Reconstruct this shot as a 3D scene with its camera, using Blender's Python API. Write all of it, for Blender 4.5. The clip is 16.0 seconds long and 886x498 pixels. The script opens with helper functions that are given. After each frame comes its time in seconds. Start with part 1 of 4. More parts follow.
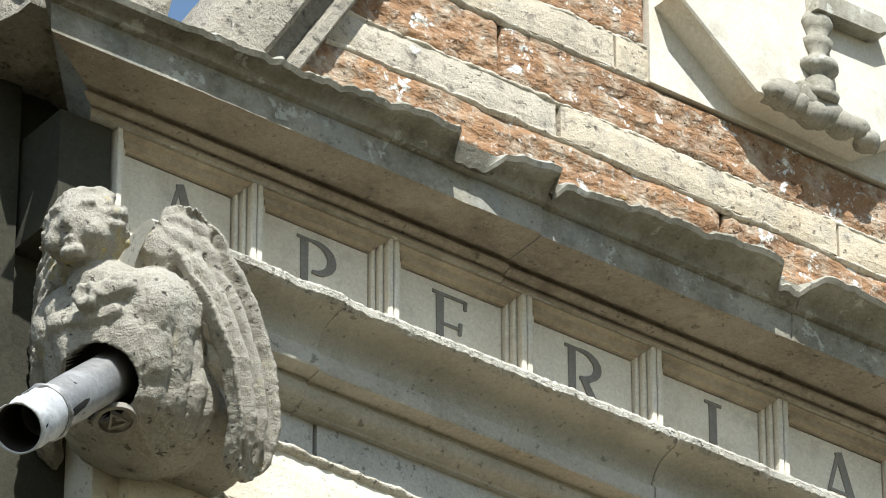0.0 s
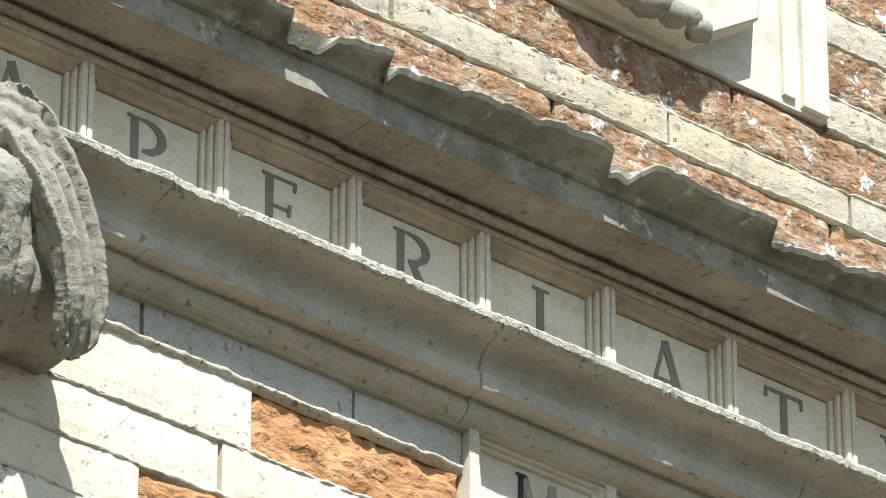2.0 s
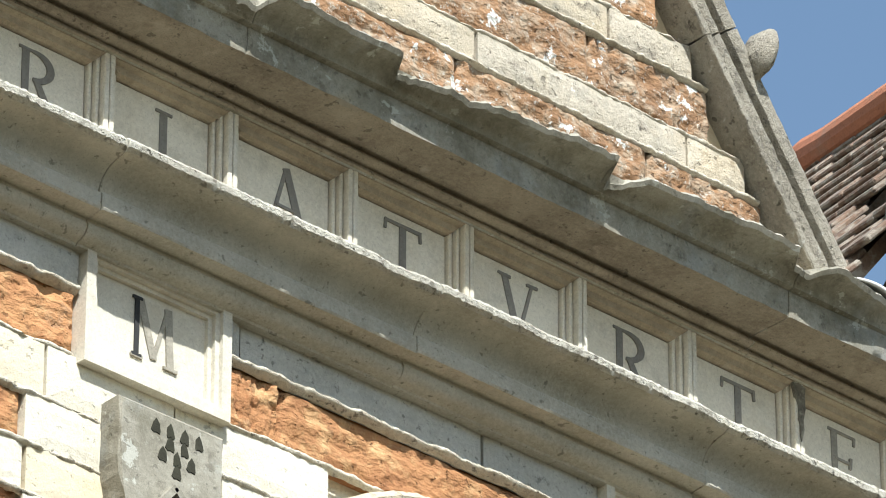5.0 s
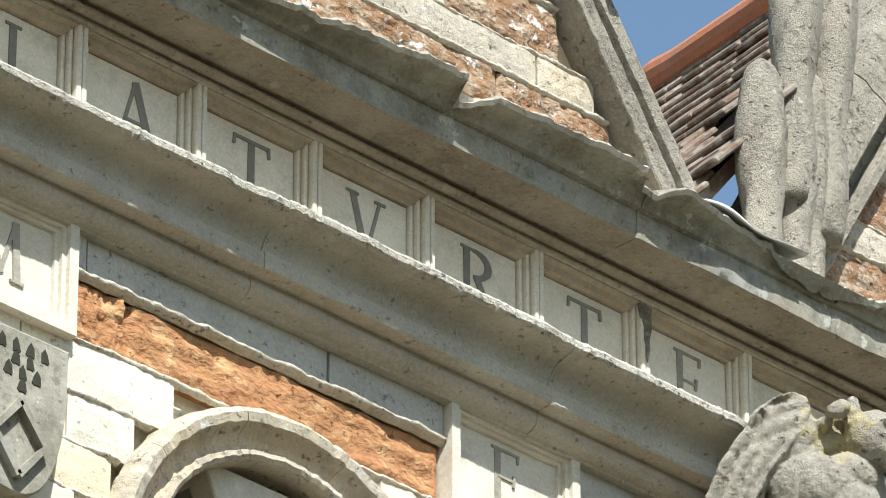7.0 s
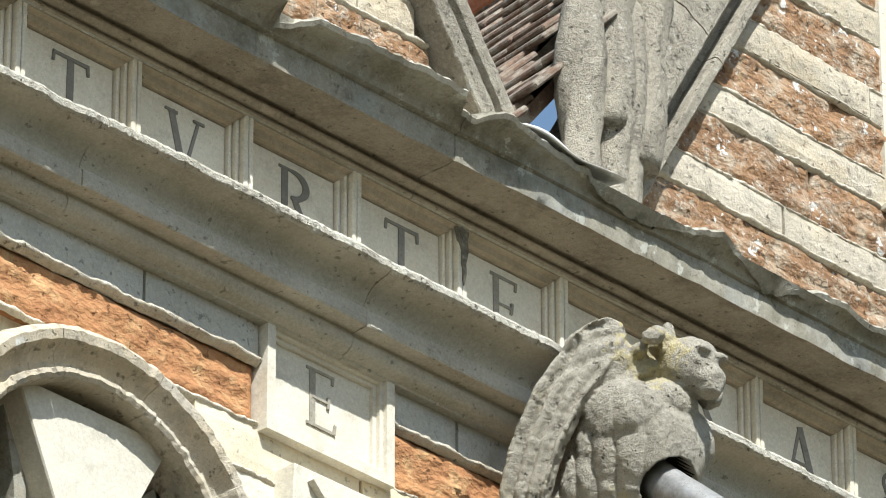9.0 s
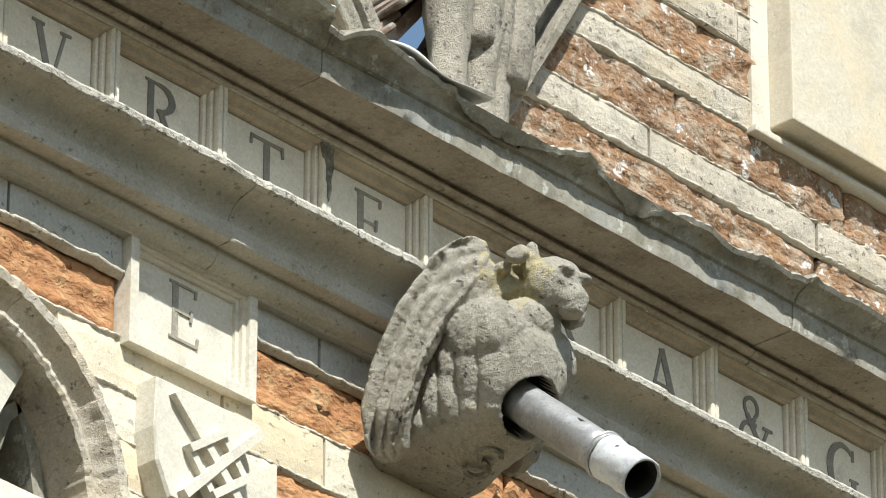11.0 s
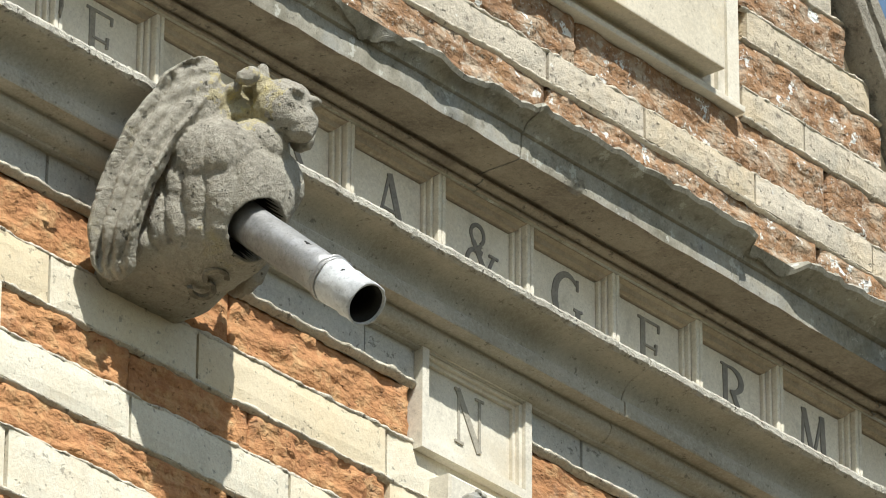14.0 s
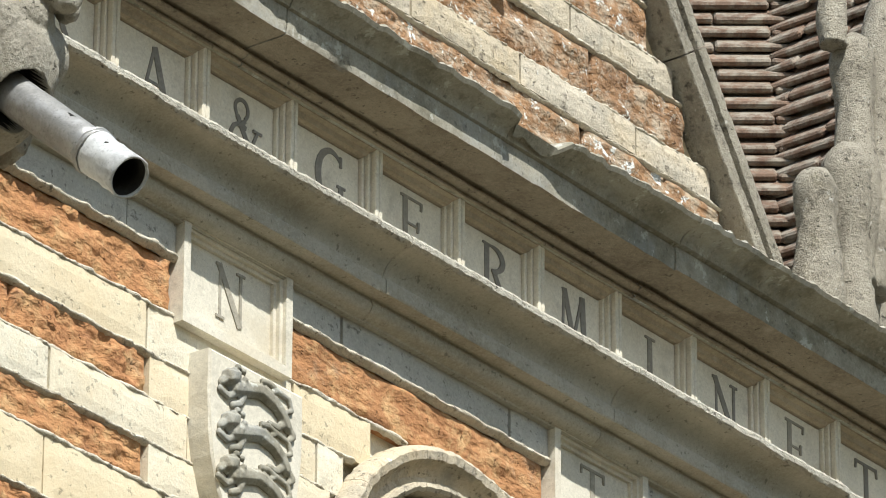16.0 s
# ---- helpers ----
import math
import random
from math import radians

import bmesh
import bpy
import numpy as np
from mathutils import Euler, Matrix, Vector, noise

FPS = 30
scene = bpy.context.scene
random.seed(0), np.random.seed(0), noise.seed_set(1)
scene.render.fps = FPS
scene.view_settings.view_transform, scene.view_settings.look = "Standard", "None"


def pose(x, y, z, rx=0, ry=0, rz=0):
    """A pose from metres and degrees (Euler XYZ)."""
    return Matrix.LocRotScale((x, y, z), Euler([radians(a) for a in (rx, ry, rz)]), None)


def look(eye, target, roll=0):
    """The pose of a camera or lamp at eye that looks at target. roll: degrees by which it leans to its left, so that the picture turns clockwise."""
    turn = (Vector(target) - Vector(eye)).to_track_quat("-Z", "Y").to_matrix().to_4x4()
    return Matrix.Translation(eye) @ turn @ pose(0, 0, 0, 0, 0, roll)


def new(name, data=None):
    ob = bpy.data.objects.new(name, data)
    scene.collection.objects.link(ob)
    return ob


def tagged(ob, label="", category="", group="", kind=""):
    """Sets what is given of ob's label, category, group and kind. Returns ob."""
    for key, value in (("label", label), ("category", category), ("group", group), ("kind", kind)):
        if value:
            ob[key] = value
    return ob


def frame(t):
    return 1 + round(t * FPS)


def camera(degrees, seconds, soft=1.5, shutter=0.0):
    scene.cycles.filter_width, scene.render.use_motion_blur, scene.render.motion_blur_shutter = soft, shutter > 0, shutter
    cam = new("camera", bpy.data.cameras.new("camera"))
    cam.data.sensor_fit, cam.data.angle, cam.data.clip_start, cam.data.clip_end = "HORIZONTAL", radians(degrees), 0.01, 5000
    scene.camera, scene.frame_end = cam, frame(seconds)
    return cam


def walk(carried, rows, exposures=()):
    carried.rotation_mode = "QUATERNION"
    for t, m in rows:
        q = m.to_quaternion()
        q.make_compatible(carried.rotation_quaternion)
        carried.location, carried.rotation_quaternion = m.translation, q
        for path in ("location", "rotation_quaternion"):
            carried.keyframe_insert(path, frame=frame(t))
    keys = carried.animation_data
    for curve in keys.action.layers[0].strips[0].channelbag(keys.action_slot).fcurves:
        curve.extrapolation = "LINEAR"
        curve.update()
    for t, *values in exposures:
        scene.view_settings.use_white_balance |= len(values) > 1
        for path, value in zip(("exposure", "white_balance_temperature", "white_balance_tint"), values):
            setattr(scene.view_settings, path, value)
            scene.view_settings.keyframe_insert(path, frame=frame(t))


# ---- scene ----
from mathutils.bvhtree import BVHTree

# camera: one standpoint on the ground, long lens, a slow pan to the right
EYE = (-5.0595, -7.7608, 1.6)
PAN = [
    (0.0, 36.7778, 33.4809, -0.041), (0.5, 37.2245, 33.288, -0.021), (1.0, 37.6463, 32.9987, -0.059),
    (1.5, 38.0659, 32.7145, -0.074), (2.0, 38.6163, 32.4185, -0.01), (2.5, 39.2424, 32.261, -0.046),
    (3.0, 39.7874, 32.068, -0.126), (3.5, 40.3375, 31.8384, -0.058), (4.0, 41.1393, 31.4556, -0.096),
    (4.5, 41.8524, 31.049, -0.109), (5.0, 42.6383, 30.8487, 0.033), 
    (7.5, 44.6493, 29.8969, -0.085), (8.0, 45.189, 29.6894, -0.055), (8.5, 45.654, 29.4719, -0.0),
    (9.0, 46.1382, 29.3847, -0.103), (11.3, 47.8021, 28.4657, 0.116), (11.5, 48.0009, 28.3523, 0.059),
    (12.0, 48.5231, 28.1282, 0.015), (12.5, 48.9146, 27.852, 0.087), (13.0, 49.3713, 27.5543, 0.046),
    (13.5, 49.773, 27.2891, 0.094), (14.0, 50.3283, 27.0381, 0.305), (14.5, 50.9137, 26.7443, 0.258),
    (15.0, 51.5301, 26.3657, 0.268), (15.5, 52.114, 26.1048, 0.24), (16.0, 52.733, 25.9274, 0.219)
]


def aim(az, el, roll):
    a, e = radians(az), radians(el)
    way = Vector((math.sin(a) * math.cos(e), math.cos(a) * math.cos(e), math.sin(e)))
    return look(EYE, Vector(EYE) + 10 * way, roll)


cam = camera(8.0153, 16.0, soft=1.0)
walk(cam, [(t, aim(az, el, roll)) for t, az, el, roll in PAN], exposures=[(0.0, 0.7, 5930, 8), (9.0, 0.61, 5980, 8), (12.0, 0.46, 6080, 8), (16.0, 0.38, 6170, 8)])

# daylight
SUN = Vector((-0.5, -1.0, 1.4)).normalized()
world = bpy.data.worlds.new("sky")
scene.world = world
world.use_nodes = True
wn = world.node_tree.nodes
sky = wn.new("ShaderNodeTexSky")
sky.sky_type = "NISHITA"
sky.sun_disc = False
sky.sun_elevation = math.asin(SUN.z)
sky.sun_rotation = math.atan2(SUN.x, SUN.y)
sky.air_density, sky.dust_density, sky.ozone_density = 1.6, 1.0, 1.0
wn["Background"].inputs["Strength"].default_value = 0.084
world.node_tree.links.new(sky.outputs[0], wn["Background"].inputs["Color"])
sun = new("sun", bpy.data.lights.new("sun", "SUN"))
sun.data.energy, sun.data.angle, sun.data.color = 5.0, radians(0.53), (1.0, 0.95, 0.86)
sun.matrix_world = look(SUN * 60, (0, 0, 0))


# ---- materials ----
def mixc(nt, fac, a, b, mode="MIX"):
    n = nt.nodes.new("ShaderNodeMix")
    n.data_type, n.blend_type = "RGBA", mode
    for sock, v in ((n.inputs[0], fac), (n.inputs[6], a), (n.inputs[7], b)):
        if isinstance(v, bpy.types.NodeSocket):
            nt.links.new(v, sock)
        elif isinstance(v, (int, float)):
            sock.default_value = v
        else:
            sock.default_value = (*v, 1)
    return n.outputs[2]


def tex(nt, kind, pos, scale, detail=6, rough=0.6, squash=None, offset=(0, 0, 0)):
    if squash or offset != (0, 0, 0):
        m = nt.nodes.new("ShaderNodeMapping")
        m.inputs["Scale"].default_value = squash or (1, 1, 1)
        m.inputs["Location"].default_value = offset
        nt.links.new(pos, m.inputs["Vector"])
        pos = m.outputs[0]
    n = nt.nodes.new("ShaderNodeTexNoise" if kind == "noise" else "ShaderNodeTexVoronoi")
    n.inputs["Scale"].default_value = scale
    nt.links.new(pos, n.inputs["Vector"])
    if kind == "noise":
        n.inputs["Detail"].default_value, n.inputs["Roughness"].default_value = detail, rough
    return n.outputs[0]


def ramp(nt, v, lo, hi):
    n = nt.nodes.new("ShaderNodeMapRange")
    n.inputs[1].default_value, n.inputs[2].default_value = lo, hi
    nt.links.new(v, n.inputs[0])
    return n.outputs[0]


def times(nt, a, b):
    n = nt.nodes.new("ShaderNodeMath")
    n.operation = "MULTIPLY"
    for sock, v in ((n.inputs[0], a), (n.inputs[1], b)):
        if isinstance(v, (int, float)):
            sock.default_value = v
        else:
            nt.links.new(v, sock)
    return n.outputs[0]


def plus(nt, a, b):
    n = nt.nodes.new("ShaderNodeMath")
    n.operation = "ADD"
    for sock, v in ((n.inputs[0], a), (n.inputs[1], b)):
        if isinstance(v, (int, float)):
            sock.default_value = v
        else:
            nt.links.new(v, sock)
    return n.outputs[0]


def stone(name, light, dark, layers=(), grain=90, bump=0.5, depth=0.004, rough=0.92, vary=0.25, pits=0.0, patch=5.0, fuzz=1.0, warm=0.0):
    """Weathered stone: two tones in broad patches, fine grain, then layers of (colour, scale, low, high, amount, offset)."""
    mat = bpy.data.materials.new(name)
    mat.use_nodes = True
    nt = mat.node_tree
    bsdf = nt.nodes["Principled BSDF"]
    pos = nt.nodes.new("ShaderNodeNewGeometry").outputs["Position"]
    info = nt.nodes.new("ShaderNodeObjectInfo").outputs["Random"]
    broad = tex(nt, "noise", pos, patch, 5, 0.65)
    fine = tex(nt, "noise", pos, grain, 4, 0.7)
    colour = mixc(nt, ramp(nt, broad, 0.32, 0.68), dark, light)
    colour = mixc(nt, times(nt, ramp(nt, fine, 0.42, 0.68), 0.4), colour, [min(0.9, c * 1.3) for c in light])
    speck = tex(nt, "noise", pos, grain * 2.6, 3, 0.7, None, (2, 5, 8))
    colour = mixc(nt, times(nt, ramp(nt, speck, 0.56, 0.7), 0.5 * fuzz), colour, [c * 0.45 for c in dark])
    if vary:
        tone = ramp(nt, info, 0, 1)
        colour = mixc(nt, times(nt, tone, vary), colour, [c * 0.62 for c in dark])
    if warm:
        colour = mixc(nt, times(nt, ramp(nt, info, 0.45, 0.8), warm), colour, (0.72, 0.54, 0.27))
    height = plus(nt, plus(nt, times(nt, fine, 0.6 * fuzz), times(nt, speck, -0.3 * fuzz)), tex(nt, "noise", pos, grain / 5, 6, 0.75 if fuzz > 0.9 else 0.58))
    if fuzz < 0.9:
        height = plus(nt, height, times(nt, tex(nt, "noise", pos, 34, 3, 0.5, (1, 1, 1.8), (4, 1, 6)), 0.9))
    for tint, scale, lo, hi, amount, off in layers:
        n = tex(nt, "noise", pos, scale, 7, 0.7, None, (off, off * 1.7, -off))
        colour = mixc(nt, times(nt, ramp(nt, n, lo, hi), amount), colour, tint)
    if pits:
        v = tex(nt, "noise", pos, 55, 3, 0.6, None, (7, 3, 1))
        hole = ramp(nt, v, 0.635, 0.69)
        colour = mixc(nt, times(nt, hole, pits), colour, [c * 0.18 for c in dark])
        height = plus(nt, height, times(nt, hole, -0.8 * pits))
    nt.links.new(colour, bsdf.inputs["Base Color"])
    bsdf.inputs["Roughness"].default_value = rough
    bsdf.inputs["Specular IOR Level"].default_value = 0.25
    b = nt.nodes.new("ShaderNodeBump")
    b.inputs["Strength"].default_value, b.inputs["Distance"].default_value = bump, depth
    nt.links.new(height, b.inputs["Height"])
    nt.links.new(b.outputs[0], bsdf.inputs["Normal"])
    return mat


WHITE_LICHEN, GREY_LICHEN = (0.72, 0.72, 0.68), (0.42, 0.42, 0.37)
OCHRE_LICHEN, MOSS = (0.5, 0.3, 0.04), (0.16, 0.15, 0.07)
# Weathered grey limestone, with the cool shade under the string course in its tone.
LIME_SHADE = stone("grey_limestone", (0.6, 0.585, 0.53), (0.45, 0.44, 0.39), [
    ((0.3, 0.29, 0.26), 11, 0.54, 0.72, 0.5, 3), ((0.13, 0.12, 0.1), 50, 0.6, 0.67, 0.75, 9)], grain=110, bump=0.8, depth=0.006, vary=0.15, pits=0.5)
LIME = stone("limestone", (0.78, 0.72, 0.585), (0.63, 0.575, 0.455), [
    ((0.34, 0.31, 0.26), 9, 0.56, 0.74, 0.35, 3), ((0.2, 0.17, 0.13), 45, 0.62, 0.7, 0.4, 9),
    ((0.66, 0.5, 0.28), 3, 0.5, 0.7, 0.35, 5)], grain=110, bump=0.6, depth=0.004, vary=0.2, pits=0.45, warm=0.4)
LIME_OLD = stone("lichened_limestone", (0.62, 0.555, 0.445), (0.45, 0.4, 0.315), [
    ((0.3, 0.28, 0.235), 13, 0.5, 0.66, 0.65, 3), ((0.15, 0.125, 0.1), 34, 0.56, 0.66, 0.75, 9),
    ((0.66, 0.5, 0.28), 4, 0.5, 0.66, 0.3, 5), (WHITE_LICHEN, 19, 0.66, 0.69, 0.8, 17)], grain=100, bump=0.9, depth=0.006, vary=0.25, pits=0.6, warm=0.15)
CRUST = stone("lichen_crust", (0.62, 0.59, 0.5), (0.42, 0.39, 0.32), [
    ((0.16, 0.14, 0.11), 48, 0.54, 0.64, 0.75, 3), ((0.3, 0.28, 0.22), 12, 0.52, 0.68, 0.6, 8), (OCHRE_LICHEN, 9, 0.7, 0.74, 0.8, 12)], grain=110, bump=1.0, depth=0.01, vary=0.1, pits=0.7)
# Brown patina and the soffit's warm shade, both put into one colour.
SOFFIT_SHADE = stone("sheltered_limestone", (0.36, 0.31, 0.235), (0.21, 0.175, 0.13), [
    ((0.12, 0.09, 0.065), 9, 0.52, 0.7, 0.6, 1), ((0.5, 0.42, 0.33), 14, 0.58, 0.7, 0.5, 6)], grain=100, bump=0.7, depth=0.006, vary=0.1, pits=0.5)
LIME_PALE = stone("pale_limestone", (0.7, 0.655, 0.55), (0.57, 0.53, 0.44), [
    ((0.32, 0.29, 0.23), 14, 0.54, 0.72, 0.5, 2), ((0.5, 0.41, 0.27), 5, 0.5, 0.7, 0.4, 8)], grain=120, bump=0.4, depth=0.003, vary=0.1)
# Brown stain plus the shade under the cornice put into the colour.
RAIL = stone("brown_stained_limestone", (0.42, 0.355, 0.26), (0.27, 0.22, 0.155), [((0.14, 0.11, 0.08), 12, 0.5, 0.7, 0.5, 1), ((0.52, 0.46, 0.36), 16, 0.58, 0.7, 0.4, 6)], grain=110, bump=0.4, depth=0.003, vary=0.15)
LIME_GREY = stone("weathered_limestone", (0.41, 0.385, 0.315), (0.255, 0.235, 0.185), [
    ((0.13, 0.12, 0.08), 7, 0.46, 0.66, 0.75, 1), ((0.14, 0.125, 0.095), 26, 0.55, 0.66, 0.6, 37), (GREY_LICHEN, 22, 0.6, 0.68, 0.5, 6), ((0.6, 0.6, 0.53), 18, 0.6, 0.63, 0.6, 23), ((0.4, 0.44, 0.47), 3, 0.52, 0.66, 0.35, 27),
    ((0.1, 0.09, 0.07), 45, 0.62, 0.7, 0.6, 4)], grain=120, bump=0.6, depth=0.003, vary=0.15, pits=0.4)
SILL = stone("moulded_limestone", (0.53, 0.5, 0.42), (0.36, 0.335, 0.27), [
    ((0.24, 0.215, 0.16), 5, 0.5, 0.72, 0.4, 1), ((0.5, 0.48, 0.41), 17, 0.58, 0.68, 0.4, 31), ((0.15, 0.13, 0.1), 24, 0.6, 0.72, 0.3, 37), ((0.13, 0.12, 0.09), 42, 0.64, 0.7, 0.7, 4),
    (OCHRE_LICHEN, 13, 0.72, 0.76, 0.7, 12)], grain=120, bump=0.45, depth=0.003, vary=0.12, pits=0.5)
COPING = stone("coping_stone", (0.45, 0.41, 0.33), (0.27, 0.243, 0.193), [
    ((0.1, 0.09, 0.075), 30, 0.56, 0.66, 0.7, 31), ((0.6, 0.58, 0.52), 26, 0.63, 0.67, 0.8, 33),
    ((0.12, 0.11, 0.09), 16, 0.55, 0.7, 0.6, 1), ((0.55, 0.53, 0.46), 60, 0.6, 0.68, 0.6, 6),
    (MOSS, 8, 0.6, 0.75, 0.45, 4)], grain=110, bump=1.0, depth=0.012, vary=0.1, pits=0.6)
IRON = stone("ironstone", (0.53, 0.28, 0.125), (0.36, 0.165, 0.075), [
    ((0.62, 0.42, 0.21), 19, 0.5, 0.66, 0.65, 2), ((0.14, 0.075, 0.04), 28, 0.58, 0.7, 0.6, 7), ((0.45, 0.36, 0.25), 7, 0.58, 0.72, 0.5, 21)],
    grain=75, fuzz=0.3, bump=0.8, depth=0.014, vary=0.3, pits=0.5, patch=9)
IRON_OLD = stone("lichened_ironstone", (0.38, 0.222, 0.115), (0.2, 0.113, 0.062), [
    ((0.47, 0.4, 0.3), 13, 0.47, 0.62, 0.75, 2), ((0.07, 0.05, 0.04), 26, 0.56, 0.7, 0.75, 7),
    ((0.5, 0.46, 0.38), 48, 0.57, 0.64, 0.7, 19), (WHITE_LICHEN, 15, 0.6, 0.615, 0.95, 11), ((0.62, 0.6, 0.54), 70, 0.6, 0.66, 0.8, 41), (OCHRE_LICHEN, 9, 0.68, 0.74, 0.6, 15)],
    grain=75, fuzz=0.4, bump=0.85, depth=0.015, vary=0.25, pits=0.6, patch=8)
MORTAR = stone("lime_mortar", (0.72, 0.66, 0.54), (0.5, 0.44, 0.34), [((0.24, 0.18, 0.12), 20, 0.54, 0.7, 0.6, 3), ((0.15, 0.12, 0.09), 50, 0.58, 0.68, 0.6, 9)], grain=110, bump=1.0, depth=0.008, vary=0, pits=0.6)
LICHENED = stone("yellow_lichened_stone", (0.46, 0.4, 0.25), (0.34, 0.3, 0.19), [((0.2, 0.17, 0.09), 18, 0.55, 0.7, 0.6, 1), ((0.55, 0.5, 0.36), 60, 0.56, 0.66, 0.6, 6), ((0.52, 0.42, 0.12), 26, 0.54, 0.66, 0.7, 4)], grain=120, bump=1.0, depth=0.008, vary=0, pits=0.6)
STATUE = stone("carved_stone", (0.43, 0.4, 0.33), (0.28, 0.255, 0.205), [
    ((0.14, 0.125, 0.1), 18, 0.55, 0.72, 0.55, 1), ((0.5, 0.48, 0.42), 70, 0.58, 0.68, 0.5, 6),
    ((0.42, 0.35, 0.14), 7, 0.6, 0.72, 0.5, 4)], grain=120, bump=1.0, depth=0.008, vary=0, pits=0.7)
TILE = stone("clay_tile", (0.25, 0.165, 0.115), (0.14, 0.095, 0.07), [
    ((0.33, 0.3, 0.245), 20, 0.44, 0.6, 0.85, 2), ((0.05, 0.04, 0.03), 30, 0.55, 0.7, 0.6, 5),
    (OCHRE_LICHEN, 6, 0.66, 0.74, 0.6, 8)], grain=90, bump=0.8, depth=0.006, vary=0.4, patch=12)
RIDGE = stone("ridge_tile_clay", (0.48, 0.2, 0.11), (0.36, 0.15, 0.09), [((0.3, 0.26, 0.2), 9, 0.5, 0.7, 0.5, 2)], vary=0.2)
# Near-black stone: shade of the corner recess and of small pits as colour.
SHADE_STONE = stone("sooty_stone", (0.05, 0.047, 0.033), (0.028, 0.027, 0.018), [((0.06, 0.065, 0.035), 9, 0.5, 0.7, 0.5, 2)], vary=0)
SMOKE = stone("smoke_stain", (0.2, 0.18, 0.14), (0.06, 0.055, 0.045), [((0.4, 0.36, 0.28), 45, 0.5, 0.66, 0.7, 2)], vary=0, patch=22)
# Near-black for the shade in spout holes and pipe bores, not soot.
HOLE_SHADE = stone("soot", (0.03, 0.028, 0.025), (0.015, 0.014, 0.012), vary=0)
SLAB = stone("stained_pale_stone", (0.6, 0.545, 0.43), (0.5, 0.45, 0.35), [((0.36, 0.31, 0.23), 6, 0.54, 0.7, 0.5, 3), ((0.66, 0.52, 0.3), 3, 0.5, 0.66, 0.4, 5), ((0.25, 0.21, 0.16), 40, 0.62, 0.7, 0.6, 9)], bump=0.4, depth=0.003, vary=0)
FLASH = stone("weathered_lead", (0.72, 0.71, 0.68), (0.55, 0.54, 0.51), vary=0, bump=0.3, depth=0.003, rough=0.6)
INK = stone("letter_paint", (0.25, 0.235, 0.21), (0.17, 0.16, 0.14), [((0.4, 0.37, 0.3), 60, 0.6, 0.75, 0.4, 3)], vary=0.3, bump=0.2, depth=0.001)
BLACK = stone("black_letter_paint", (0.05, 0.05, 0.05), (0.03, 0.03, 0.03), vary=0, bump=0.2, depth=0.001)
WORN = stone("worn_letter_paint", (0.28, 0.26, 0.22), (0.19, 0.175, 0.15), [((0.45, 0.41, 0.33), 60, 0.55, 0.72, 0.5, 3)], vary=0, bump=0.2, depth=0.001)
FADED = stone("faded_letter_paint", (0.36, 0.33, 0.27), (0.24, 0.22, 0.18), [((0.5, 0.46, 0.37), 60, 0.5, 0.7, 0.6, 3)], vary=0, bump=0.2, depth=0.001)
LEAD = stone("lead", (0.38, 0.375, 0.36), (0.24, 0.235, 0.225), [((0.52, 0.52, 0.53), 14, 0.55, 0.7, 0.6, 2)], grain=60, bump=0.35, depth=0.003, rough=0.5, vary=0)
LEAD.node_tree.nodes["Principled BSDF"].inputs["Metallic"].default_value = 0.55
LEAD_BRIGHT = stone("bright_lead", (0.58, 0.59, 0.59), (0.34, 0.34, 0.34), [((0.2, 0.2, 0.2), 34, 0.55, 0.7, 0.6, 2)], grain=60, bump=0.35, depth=0.003, rough=0.45, vary=0)
GRASS = stone("parched_lawn", (0.058, 0.048, 0.024), (0.04, 0.033, 0.017), (), grain=4, vary=0, patch=0.3)
GLASS = bpy.data.materials.new("window_glass")
GLASS.use_nodes = True
gb = GLASS.node_tree.nodes["Principled BSDF"]
gb.inputs["Base Color"].default_value, gb.inputs["Roughness"].default_value = (0.03, 0.035, 0.04, 1), 0.06
gb.inputs["Specular IOR Level"].default_value = 0.8


# ---- building helpers ----
def link(name, bm, mat, parent=None, label="", smooth=False):
    me = bpy.data.meshes.new(name)
    bmesh.ops.recalc_face_normals(bm, faces=bm.faces)
    bm.to_mesh(me)
    bm.free()
    if smooth:
        for p in me.polygons:
            p.use_smooth = True
    me.materials.append(mat)
    ob = new(name, me)
    if parent:
        ob.parent = parent
    if label:
        ob["label"] = label
    return ob


def part(name, bm, mat, parent, label="", smooth=False):
    return link(name, bm, mat, parent, label, smooth)


def empty(name, at=(0, 0, 0)):
    ob = new(name)
    ob.location = at
    ob.empty_display_size = 0.1
    return ob


def box(bm, x0, x1, y0, y1, z0, z1):
    v = [bm.verts.new((x, y, z)) for x in (x0, x1) for y in (y0, y1) for z in (z0, z1)]
    for f in ((0, 1, 3, 2), (4, 6, 7, 5), (0, 4, 5, 1), (2, 3, 7, 6), (0, 2, 6, 4), (1, 5, 7, 3)):
        bm.faces.new([v[i] for i in f])


def soften(bm, width, segs=2):
    bmesh.ops.bevel(bm, geom=list(bm.edges), offset=width, segments=segs, affect="EDGES", profile=0.6)


def fbm(p, scale, amp):
    return amp * noise.fractal(Vector(p) * scale, 0.8, 2.1, 4)


def sweep(bm, rings, closed=True, caps=True):
    """Skin a list of rings of points."""
    vs = [[bm.verts.new(p) for p in ring] for ring in rings]
    n = len(vs[0])
    for a, b in zip(vs, vs[1:]):
        for i in range(n if closed else n - 1):
            j = (i + 1) % n
            bm.faces.new((a[i], a[j], b[j], b[i]))
    if caps and closed:
        bm.faces.new(vs[0][::-1])
        bm.faces.new(vs[-1])


